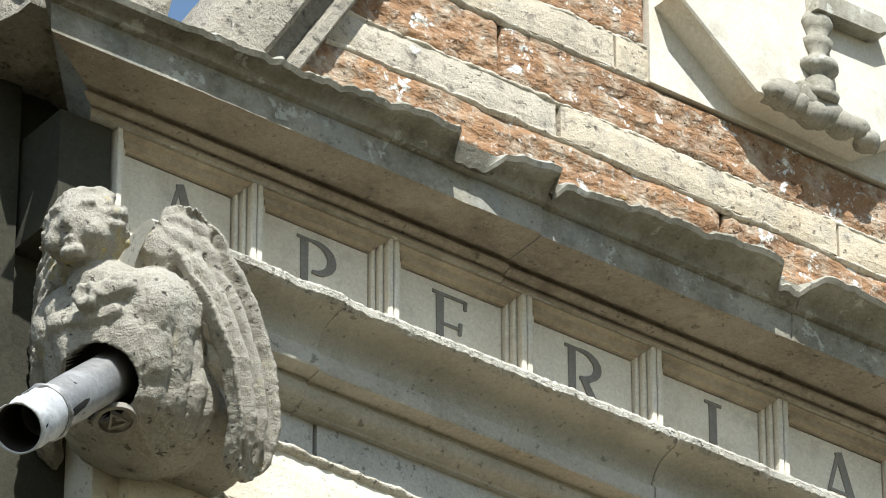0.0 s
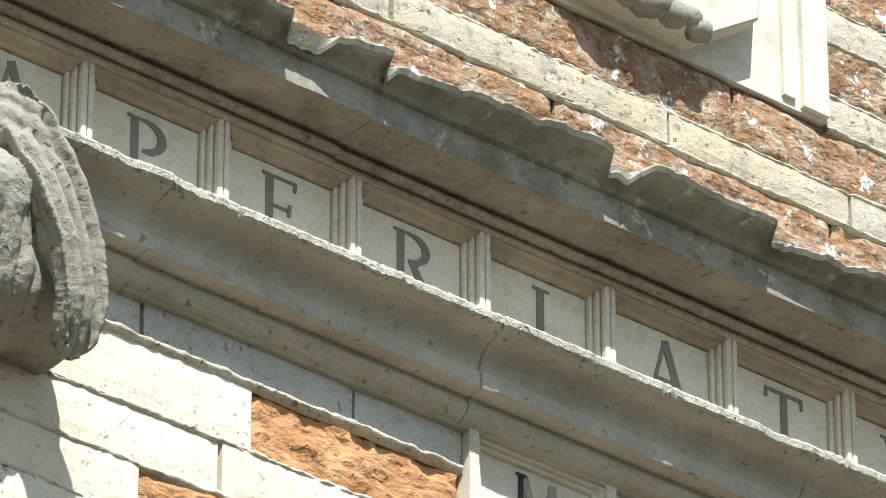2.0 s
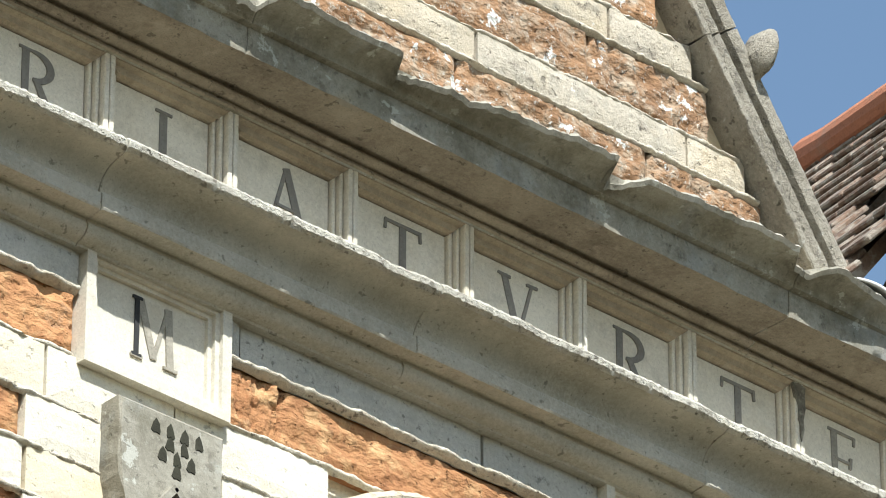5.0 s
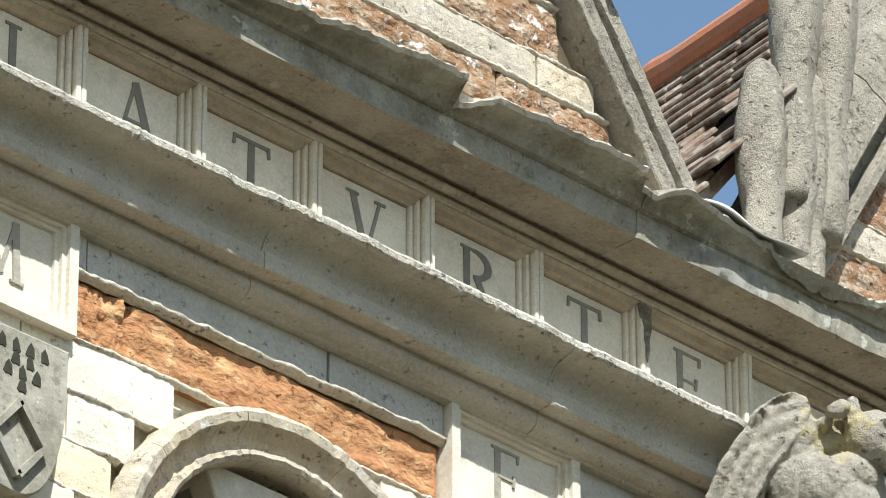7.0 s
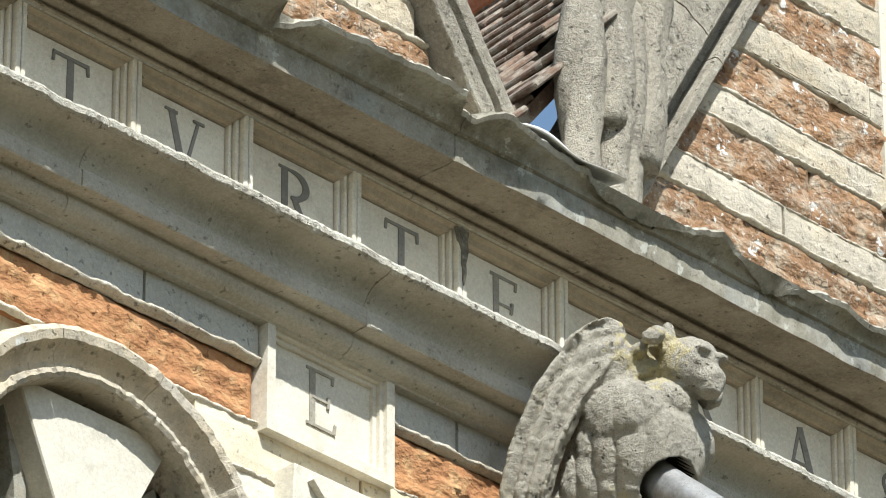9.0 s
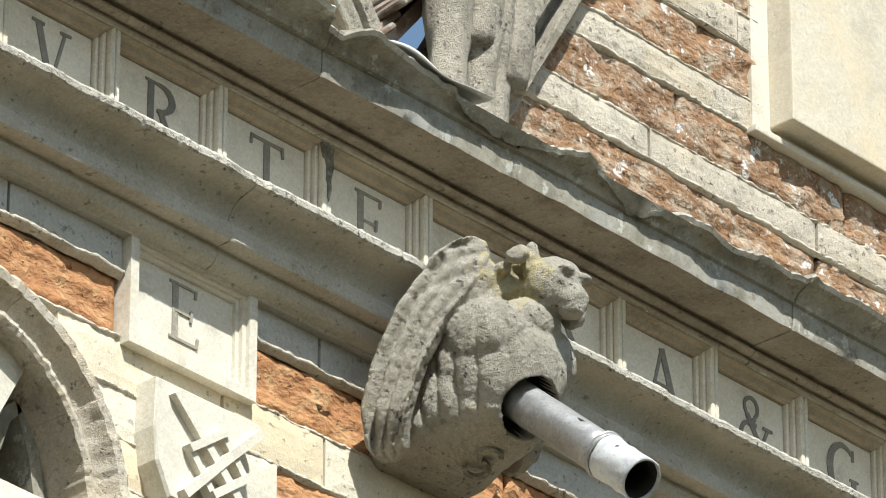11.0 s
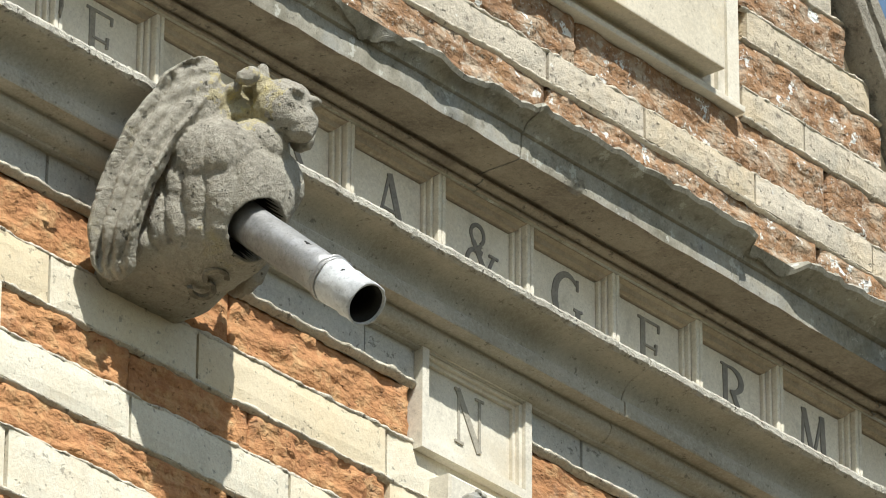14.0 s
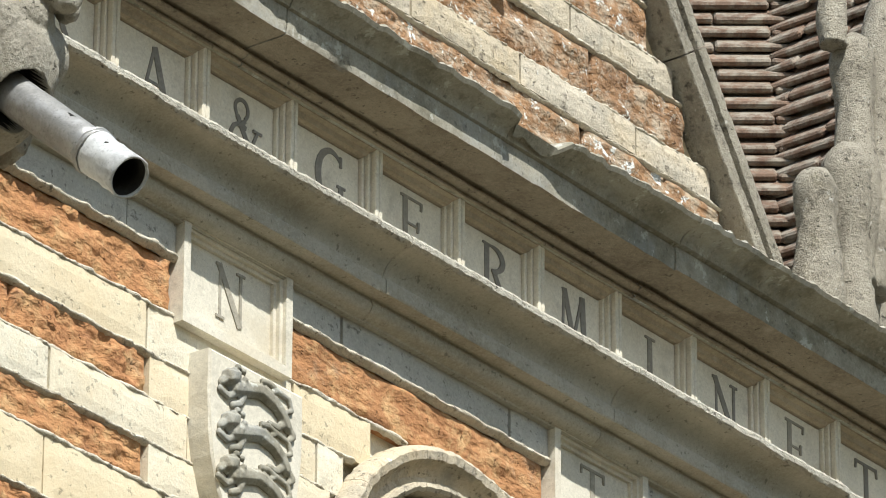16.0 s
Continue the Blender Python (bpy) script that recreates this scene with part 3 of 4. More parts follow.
def letter(ch, x, z, size, d, parent, mat=INK, deep=0.0025):
    bm = bmesh.new()
    for i, (pts, w) in enumerate(GLYPH[ch]):
        n = len(bm.verts)
        stroke(bm, pts, w)
        bm.verts.ensure_lookup_table()
        for v in bm.verts[n:]:
            v.co.y *= 1 + 0.16 * i
            v.co += Vector((fbm((v.co.x, v.co.z, i), 6, 0.012), 0, fbm((v.co.z, v.co.x, i + 3), 6, 0.012)))
    for v in bm.verts:
        v.co = Vector((v.co.x * size, v.co.y * deep, v.co.z * size))
    ob = part("letter", bm, mat, parent, f"faded dark capital {ch}" if ch != "&" else "faded dark ampersand")
    ob.location = (x, -d, z)
    return ob


def bead(bm, x0, x1, z0, z1, w, d0, d1, bottom=True):
    """A picture-frame strip of width w inside the rectangle, from depth d0 out to d1."""
    o, i = [(x0, z0), (x1, z0), (x1, z1), (x0, z1)], [(x0 + w, z0 + w), (x1 - w, z0 + w), (x1 - w, z1 - w), (x0 + w, z1 - w)]
    for k in range(4):
        m = (k + 1) % 4
        q = [o[k], o[m], i[m], i[k]]
        sweep(bm, [[(x, -d, z) for x, z in q] for d in (d0, d1)])


SAY = {c: f"capital {c}" for c in GLYPH}
SAY["&"] = "ampersand"
TEXT = "APERIATVRTERRA&GERMINET"
PITCH = 0.3031
for k, ch in enumerate(TEXT):
    x0 = PITCH * k - 0.016
    cell = tagged(empty("letter_panel", (0, 0, 0)), f"pale stone frieze panel with a dark {SAY[ch]}", "letter panel", group="frieze panels")
    bm = bmesh.new()
    box(bm, x0 + 0.0372, x0 + PITCH - 0.0372, -0.024, 0.024, 7.67, 7.9098)
    part("plate", bm, LIME_PALE, cell)
    steps = [(0.001, -0.022), (0.001, 0.054), (0.0025, 0.056), (0.011, 0.056), (0.0125, 0.054), (0.0127, 0.028), (0.0149, 0.028), (0.0151, 0.042), (0.0165, 0.043), (0.0215, 0.043), (0.023, 0.041), (0.0232, 0.02), (0.0252, 0.02), (0.0254, 0.032), (0.0265, 0.033), (0.032, 0.033), (0.0335, 0.031), (0.034, -0.022)]
    corners = [(x0, 7.947, 1, -1), (x0, 7.65, 1, 1), (x0 + PITCH, 7.65, -1, 1), (x0 + PITCH, 7.947, -1, -1)]
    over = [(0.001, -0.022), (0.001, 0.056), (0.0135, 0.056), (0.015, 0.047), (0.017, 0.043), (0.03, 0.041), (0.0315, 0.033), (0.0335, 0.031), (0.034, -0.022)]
    for name, path, outline, mat, note in (("frame", corners, steps, LIME_PALE, ""), ("top_rail", [corners[3], corners[0]], over, RAIL, "brown-stained top rail with shade in its tone")):
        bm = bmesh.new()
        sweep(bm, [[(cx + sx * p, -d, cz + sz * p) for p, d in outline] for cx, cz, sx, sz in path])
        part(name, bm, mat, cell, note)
    wd = 0.74 if ch not in "IM" else (0.6 if ch == "I" else 0.86)
    letter(ch, x0 + PITCH / 2 - wd * 0.132 / 2 + 0.002 + 0.0006 * k, 7.759, 0.132, 0.024, cell, INK if ch not in "IE" or k < 5 else WORN)

LOWER = "MENT"
for (p, q), ch in zip(PANELS, LOWER):
    pan = tagged(empty("initial_panel"), f"projecting pale stone plaque with the capital {ch} under the string course", "plaque", group="initial plaques")
    bm = bmesh.new()
    box(bm, p + 0.004, q - 0.004, -0.017, 0.02, 7.29, 7.52)
    part("plate", bm, LIME_PALE, pan)
    bm = bmesh.new()
    bead(bm, p, q, 7.277, 7.532, 0.022, 0.0, 0.046)
    bead(bm, p + 0.0215, q - 0.0215, 7.298, 7.511, 0.011, 0.0, 0.036)
    bead(bm, p + 0.032, q - 0.032, 7.3085, 7.5005, 0.01, 0.0, 0.026)
    part("frame", bm, LIME_PALE, pan)
    letter(ch, (p + q) / 2 - 0.045, 7.348, 0.127, 0.017, pan, FADED)
    if ch == "M":
        letter("I", (p + q) / 2 - 0.056, 7.35, 0.125, 0.0186, pan, BLACK).scale.x = 0.62


# ---- gargoyles ----
def blob(bm, c, r, sub=2):
    geo = bmesh.ops.create_icosphere(bm, subdivisions=sub, radius=1.0)
    for v in geo["verts"]:
        v.co = Vector((v.co.x * r[0] + c[0], v.co.y * r[1] + c[1], v.co.z * r[2] + c[2]))


def strand(bm, pts, r0, r1, flat=1.0, n=16):
    """A chain of overlapping balls along a bent line."""
    for i in range(n + 1):
        t = i / n * (len(pts) - 1)
        k = min(int(t), len(pts) - 2)
        p = Vector(pts[k]).lerp(Vector(pts[k + 1]), t - k)
        r = r0 + (r1 - r0) * i / n
        blob(bm, p, (r, r * flat, r * 1.15), 1)


WING_BACK = [(7.28, -0.045), (7.35, -0.06), (7.45, -0.095), (7.56, -0.15), (7.66, -0.215), (7.71, -0.265)]
WING_FRONT = [(7.265, -0.11), (7.33, -0.155), (7.42, -0.195), (7.53, -0.245), (7.62, -0.29), (7.69, -0.3)]


def wing(bm, s, short):
    """A tall curved slab of long feathers, from its tip down to the foot of the figure; s: -1 or 1, its side; short: ends above the foot."""
    back = [(-0.13, -0.265, 7.71), (-0.165, -0.215, 7.66), (-0.192, -0.15, 7.56), (-0.203, -0.095, 7.45), (-0.2, -0.06, 7.35), (-0.162, -0.045, 7.255)]
    front = [(-0.085, -0.3, 7.69), (-0.11, -0.29, 7.62), (-0.15, -0.245, 7.53), (-0.178, -0.195, 7.42), (-0.176, -0.155, 7.33), (-0.14, -0.11, 7.242)]
    if short:
        back, front = back[:5], front[:5]
    rings, n, m = [], 80, 36
    for i in range(n + 1):
        t = i / n * (len(back) - 1)
        k = min(int(t), len(back) - 2)
        b, f = Vector(back[k]).lerp(Vector(back[k + 1]), t - k), Vector(front[k]).lerp(Vector(front[k + 1]), t - k)
        across = (f - b).normalized()
        nrm = across.cross(Vector((0, 0.35, -1))).normalized()
        if nrm.x > 0:
            nrm = -nrm
        end = min(1, 12 * i / n + 0.15, 14 * (1 - i / n) + 0.2)
        mid = b.lerp(f, 0.5)
        b, f = mid.lerp(b, end ** 0.5), mid.lerp(f, end ** 0.5)
        ring = []
        for q in range(m + 1):
            v = q / m
            low = min(1, max(0, (i / n - 0.3) / 0.12))
            quill = abs(math.sin(v * math.pi * 3.5 + 0.4)) ** 0.7
            covert = abs(math.sin(i / n * 24 + v * 5))
            h = (0.015 * quill * low + 0.007 * covert * (1 - low)) * end + (0.014 * math.exp(-((v - 0.04) / 0.07) ** 2))
            ring.append(tuple(b.lerp(f, v) + nrm * (h + 0.006 * math.sin(math.pi * v))))
        for q in range(8, -1, -1):
            ring.append(tuple(b.lerp(f, q / 8) - nrm * 0.016 * end))
        rings.append([(-s * x, y, z) for x, y, z in ring])
    sweep(bm, rings)


def gargoyle(name, base, turn, drop, kind, label):
    """Winged half figure leaning out of the wall; local +x to its left hand, -y outwards."""
    bm = bmesh.new()
    blob(bm, (0, -0.225, 7.45), (0.136, 0.148, 0.158), 4)
    blob(bm, (0, -0.16, 7.385), (0.138, 0.15, 0.115), 4)
    blob(bm, (0, -0.2, 7.35), (0.115, 0.125, 0.07), 3)
    # corbel under the figure, running back into the wall
    lift = 0.035 if kind == "cherub" else 0.0
    sweep(bm, [[(w * math.cos(a * math.pi / 12), y + dy * math.sin(a * math.pi / 12), z + lift) for a in range(24)] for w, y, dy, z in
               ((0.11, -0.01, 0.06, 7.276), (0.142, -0.045, 0.11, 7.297), (0.145, -0.09, 0.15, 7.332), (0.125, -0.12, 0.16, 7.39))])
    for s in (-1, 1):
        blob(bm, (s * 0.07, -0.26, 7.49), (0.078, 0.095, 0.09), 3)
        wing(bm, s, (s > 0) == (kind == "beast"))
        blob(bm, (s * 0.085, -0.265, 7.62), (0.035, 0.04, 0.05), 2)
    dents = [((0.118, -0.34, 7.44), 0.012, 0.014), ((-0.1, -0.315, 7.52), 0.01, 0.014), ((-0.118, -0.32, 7.43), 0.012, 0.012)]
    if kind == "cherub":
        blob(bm, (-0.02, -0.35, 7.635), (0.067, 0.07, 0.076), 4)
        blob(bm, (-0.02, -0.416, 7.622), (0.009, 0.012, 0.018), 2)
        blob(bm, (-0.02, -0.4, 7.588), (0.017, 0.018, 0.009), 2)
        blob(bm, (-0.02, -0.396, 7.568), (0.024, 0.02, 0.014), 2)
        for e in (-1, 1):
            blob(bm, (-0.02 + e * 0.026, -0.405, 7.655), (0.022, 0.012, 0.008), 2)
            blob(bm, (-0.02 + e * 0.036, -0.388, 7.603), (0.024, 0.024, 0.025), 2)
            dents += [((-0.02 + e * 0.026, -0.412, 7.638), 0.011, 0.006)]
        dents.append(((-0.02, -0.418, 7.579), 0.011, 0.005))
        for i in range(110):
            a, e = random.uniform(-2.6, 2.6), random.uniform(-0.3, 1.4)
            if abs(a) < 0.95 and e < 0.72:
                continue
            blob(bm, (-0.02 + 0.069 * math.sin(a) * math.cos(e), -0.346 - 0.064 * math.cos(a) * math.cos(e), 7.64 + 0.074 * math.sin(e)), (0.013, 0.013, 0.011), 1)
        strand(bm, [(0.1, -0.3, 7.52), (0.055, -0.36, 7.5), (0.012, -0.385, 7.475)], 0.03, 0.022, 1.0, 26)
        strand(bm, [(-0.12, -0.27, 7.5), (-0.07, -0.35, 7.46), (0.0, -0.375, 7.44), (0.05, -0.365, 7.45)], 0.024, 0.012, 1.0, 36)
        for a in range(6):
            blob(bm, (0.012 + 0.018 * math.cos(a * 1.047), -0.4, 7.47 + 0.018 * math.sin(a * 1.047)), (0.011, 0.012, 0.011), 2)
    else:
        blob(bm, (0.022, -0.36, 7.61), (0.06, 0.066, 0.066), 4)
        blob(bm, (0.032, -0.405, 7.572), (0.036, 0.032, 0.036), 3)
        blob(bm, (0.03, -0.405, 7.548), (0.028, 0.026, 0.018), 2)
        blob(bm, (0.085, -0.36, 7.575), (0.022, 0.03, 0.034), 2)
        for s in (-1, 1):
            strand(bm, [(0.02 + s * 0.042, -0.345, 7.645), (0.022 + s * 0.05, -0.35, 7.684)], 0.026, 0.016, 0.8, 10)
            blob(bm, (s * 0.026 + 0.028, -0.418, 7.625), (0.02, 0.014, 0.01), 2)
            dents.append(((s * 0.026 + 0.03, -0.424, 7.605), 0.011, 0.006))
        dents.append(((0.03, -0.437, 7.56), 0.014, 0.005))
        for i in range(22):
            blob(bm, (random.uniform(-0.075, 0.07), random.uniform(-0.36, -0.28), 7.635 + random.uniform(0, 0.028)), (0.02, 0.02, 0.016), 1)
        strand(bm, [(-0.09, -0.25, 7.59), (-0.02, -0.29, 7.62)], 0.045, 0.04, 1.0, 12)
    blob(bm, (0, -0.3, 7.53), (0.075, 0.075, 0.06), 3)
    raw = link(name, bm, STATUE, smooth=True)
    m = raw.modifiers.new("weld", "REMESH")
    m.mode, m.voxel_size, m.use_smooth_shade = "VOXEL", 0.0042, True
    sm = raw.modifiers.new("soften", "SMOOTH")
    sm.factor, sm.iterations = 0.5, 3
    me = bpy.data.meshes.new_from_object(raw.evaluated_get(bpy.context.evaluated_depsgraph_get()))
    bpy.data.objects.remove(raw)
    # drilled hole round the spout, carved hollows, worn surface
    a, b = Vector((0, -0.24, 7.418)), Vector((0, -0.608, 7.0895))
    ax = (b - a).normalized()
    me.materials.clear()
    for mat in (STATUE, HOLE_SHADE, LICHENED):
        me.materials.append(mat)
    bm = bmesh.new()
    bm.from_mesh(me)
    bm.normal_update()
    drilled = set()
    for v in bm.verts:
        p, nrm = v.co.copy(), v.normal.copy()
        worn = fbm(p, 70, 0.0016) + fbm(p + Vector((3, 1, 2)), 22, 0.0022)
        turned = math.atan2(p.x, -(p.y + 0.16))
        chest = min(1, max(0, (abs(p.x) - 0.02) / 0.03)) * min(1, max(0, (0.145 - abs(p.x)) / 0.015)) * min(1, max(0, (7.54 - p.z) / 0.05)) * min(1, max(0, (p.z - 7.3) / 0.03))
        if p.y < -0.12:
            worn += 0.0105 * chest * (abs(math.sin(turned * 10 + p.z * 4 + fbm(p, 8, 0.6))) ** 0.6 - 0.6)
        if abs(p.x) > 0.14 and nrm.x * p.x > 0.02 and p.y > -0.31:
            yb, yf = table(WING_BACK, p.z), table(WING_FRONT, p.z)
            across = (p.y - yb) / (yf - yb)
            if -0.1 < across < 1.1:
                worn += 0.012 * (abs(math.sin(math.pi * (3.2 * across + 0.1) + 4 * max(0, p.z - 7.58))) ** 0.6 - 0.7) * min(1, (p.z - 7.24) / 0.03)
        for c, r, deep in dents:
            q = (p - Vector(c)).length / r
            if q < 2:
                worn -= deep * math.exp(-q * q)
        v.co += nrm * worn
        along = (p - a).dot(ax)
        out = (p - a - ax * along).length
        if out < 0.066 and along > 0.02:
            v.co -= ax * 0.075 * min(1, (0.066 - out) / 0.006)
            drilled.add(v)
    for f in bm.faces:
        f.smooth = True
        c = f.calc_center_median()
        # Drilled faces take near-black, the hole's shade put into colour.
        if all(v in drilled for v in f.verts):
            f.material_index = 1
        elif (c - Vector((-0.02, -0.29, 7.625))).length + fbm(c, 14, 0.03) + fbm(c, 60, 0.03) < 0.088:
            f.material_index = 2
    bm.to_mesh(me)
    bm.free()
    ob = new(name, me)
    ob.matrix_world = pose(base[0], base[1], -drop, 0, 0, turn)
    tagged(ob, label, "gargoyle")

    spout = empty("lead_spout")
    spout.matrix_world = pose(base[0], base[1], -drop, 0, 0, turn)
    tagged(spout, "dull grey lead water spout jutting from the gargoyle's chest", "spout", group="lead spouts")
    side, up = Vector((1, 0, 0)), Vector((1, 0, 0)).cross(ax).normalized()

    def tube(p, q, r, thick, n=28, steps=8, dent=0.002):
        t = bmesh.new()
        rings = []
        for i in range(steps + 1):
            c = p.lerp(q, i / steps)
            rings.append([tuple(c + (side * math.cos(k * 2 * math.pi / n) + up * math.sin(k * 2 * math.pi / n)) * (r + fbm((k * 0.3, i * 0.5, turn), 1, dent))) for k in range(n)])
        for i in range(steps, -1, -1):
            c = p.lerp(q, i / steps)
            rings.append([tuple(c + (side * math.cos(k * 2 * math.pi / n) + up * math.sin(k * 2 * math.pi / n)) * (r - thick)) for k in range(n)])
        sweep(t, rings, caps=False)
        return t
    part("pipe", tube(a, a.lerp(b, 0.76), 0.042, 0.005), LEAD, spout, smooth=True)
    part("sleeve", tube(a.lerp(b, 0.73), b, 0.0445, 0.0035, dent=0.005), LEAD_BRIGHT, spout, "bright dented lead sleeve", smooth=True)
    part("seam", tube(a.lerp(b, 0.73), a.lerp(b, 0.76), 0.0475, 0.003, dent=0.006), LEAD, spout, smooth=True)
    # Added lining: the dark inside the pipe is its shade, painted on.
    part("bore", tube(a.lerp(b, 0.4), a.lerp(b, 0.985), 0.0412, 0.003, dent=0.0), HOLE_SHADE, spout, "black lining painted as the pipe's inner shade", smooth=True)
    return ob


cherub = gargoyle("cherub_gargoyle", (0.165, -0.01), -60, 0.035, "cherub", "mossy carved stone winged cherub gargoyle on the corner")
beast = gargoyle("beast_gargoyle", (3.31, -0.02), 0, 0.0, "beast", "lichened carved stone winged gargoyle below the cornice")


# ---- shields and plaques ----
def prism(outline, d0, d1, mat, name, parent=None, label="", edge=0.006, rough=0.0):
    """An extruded outline of (x, z) points, from depth d0 out to d1, with a worn front edge."""
    bm = bmesh.new()
    cx, cz = sum(p[0] for p in outline) / len(outline), sum(p[1] for p in outline) / len(outline)
    rings = [[(x, -d0, z) for x, z in outline], [(x + fbm((x, z, 1), 30, rough), -(d1 - edge), z + fbm((x, z, 5), 30, rough)) for x, z in outline]]
    rings.append([(x + (cx - x) * edge * 5, -d1, z + (cz - z) * edge * 5) for x, z in outline])
    sweep(bm, rings)
    return part(name, bm, mat, parent, label)


def heater(x0, x1, z1, z0, n=10):
    """Outline of a heater shield."""
    w, h, cx = x1 - x0, z1 - z0, (x0 + x1) / 2
    left = [(x0, z1), (x0, z1 - 0.25 * h)]
    for i in range(1, n):
        a = i / n * math.pi / 2
        left.append((cx - w / 2 * math.cos(a) ** 0.8, z1 - 0.25 * h - 0.75 * h * math.sin(a)))
    right = [(2 * cx - x, z) for x, z in reversed(left)]
    return left + [(cx, z0)] + right


def lump(bm, x, z, d, rx, rz, h, tilt=0):
    n = len(bm.verts)
    blob(bm, (0, 0, 0), (rx, h, rz), 2)
    bm.verts.ensure_lookup_table()
    m = pose(x, -d, z, 0, tilt, 0)
    for v in bm.verts[n:]:
        v.co = m @ v.co


# shield with small dark marks, the shade of sunk pits put into their colour
sh = tagged(empty("diamond_shield"), "carved stone shield with sunken marks and a lozenge", "shield", group="carved shields")
prism(heater(1.226, 1.47, 7.215, 6.88), 0.0, 0.08, LIME_GREY, "field", sh, rough=0.006)
bm = bmesh.new()
for r, row in enumerate((4, 2, 3, 1)):
    for i in range(row):
        x, z = 1.348 + (i - (row - 1) / 2) * 0.034 + 0.012, 7.175 - 0.026 * r
        bm = bmesh.new()
        sweep(bm, [[(x + (0.011 + 0.002 * math.sin(k * 2 + i * 3)) * math.cos(k * math.pi / 4) * s, -d, z - 0.006 * math.cos(k * math.pi / 2) + 0.016 * math.sin(k * math.pi / 4) * s) for k in range(8)] for s, d in ((1, 0.078), (0.9, 0.0815))])
        part("mark", bm, SHADE_STONE, sh, "dark mark standing for a shaded pit")
bm = bmesh.new()
for sgn in (-1, 1):
    stroke(bm, [(1.348, 7.06), (1.348 + sgn * 0.06, 6.985), (1.348, 6.91)], 0.014)
for v in bm.verts:
    v.co.y = -0.079 + v.co.y * 0.018
part("lozenge", bm, LIME_GREY, sh)

# shield with crossed bars
sh = tagged(empty("lattice_shield"), "pale carved stone shield with a raised bar and lattice", "shield", group="carved shields")
part_top = [(2.525, 7.206), (2.813, 7.207), (2.803, 7.165), (2.735, 7.1), (2.66, 7.02), (2.6, 6.962), (2.565, 6.962), (2.53, 7.03), (2.52, 7.1)]
prism(part_top, 0.0, 0.08, LIME_PALE, "field", sh, rough=0.004)
prism([(2.62, 7.02), (2.69, 7.06), (2.8, 6.95), (2.745, 6.92), (2.692, 6.856), (2.66, 6.87), (2.6, 6.955)], 0.0, 0.062, LIME_PALE, "base_field", sh)
bm = bmesh.new()
stroke(bm, [(2.562, 7.183), (2.68, 7.07), (2.797, 6.957)], 0.021)
for v in bm.verts:
    v.co.y *= 0.9
stroke(bm, [(2.796, 7.178), (2.69, 7.075), (2.59, 6.972)], 0.019)
ring = [(2.605, 7.077), (2.692, 7.14), (2.757, 7.066), (2.67, 7.0), (2.605, 7.077)]
for k in range(4):
    (xa, za), (xb, zb) = ring[k], ring[k + 1]
    bm.verts.ensure_lookup_table()
    n = len(bm.verts)
    stroke(bm, [(xa - 0.07 * (xb - xa), za - 0.07 * (zb - za)), (xb + 0.07 * (xb - xa), zb + 0.07 * (zb - za))], 0.017)
    bm.verts.ensure_lookup_table()
    for v in bm.verts[n:]:
        v.co.y *= 0.8 if k % 2 else 1.08
for v in bm.verts:
    v.co.y = -0.074 + v.co.y * 0.026
part("lattice", bm, LIME_PALE, sh)

# shield with three raised figures, kept plain
sh = tagged(empty("three_charge_shield"), "grey carved stone shield with three worn raised charges", "shield", group="carved shields")
prism(heater(4.23, 4.545, 7.226, 6.82), 0.0, 0.08, LIME_PALE, "field", sh, rough=0.003)
for row in range(3):
    z = 7.16 - 0.1 * row
    bm = bmesh.new()

    def ridge(pts, r0, r1, n=14, flat=0.9):
        strand(bm, [(x, -0.084, z + h) for x, h in pts], r0, r1, flat, n)
    ridge([(4.305, -0.004), (4.345, 0.008), (4.39, 0.02), (4.435, 0.01), (4.465, -0.01), (4.482, -0.03)], 0.02, 0.015, 36)
    ridge([(4.284, 0.012), (4.3, 0.018)], 0.021, 0.02, 5, 1.2)
    ridge([(4.27, 0.002), (4.262, -0.006)], 0.011, 0.009, 4, 1.2)
    for k in range(7):
        blob(bm, (4.31 + 0.02 * math.cos(k * 0.9), -0.094, z + 0.02 + 0.022 * math.sin(k * 0.9)), (0.009, 0.008, 0.009), 1)
    ridge([(4.315, -0.01), (4.285, -0.03), (4.258, -0.022)], 0.011, 0.008, 12)
    ridge([(4.34, -0.004), (4.325, -0.034), (4.3, -0.045)], 0.011, 0.008, 12)
    ridge([(4.475, -0.025), (4.45, -0.045), (4.425, -0.043)], 0.011, 0.008, 12)
    ridge([(4.485, -0.03), (4.505, -0.045), (4.49, -0.06)], 0.011, 0.008, 12)
    ridge([(4.475, 0.0), (4.5, 0.012), (4.49, 0.036), (4.455, 0.042), (4.425, 0.05), (4.4, 0.046)], 0.006, 0.008, 30)
    ridge([(4.45, 0.042), (4.43, 0.03), (4.41, 0.034)], 0.006, 0.006, 12)
    ob = part("charge", bm, LIME_GREY, sh)
    rm = ob.modifiers.new("weld", "REMESH")
    rm.mode, rm.voxel_size, rm.use_smooth_shade = "VOXEL", 0.0025, True

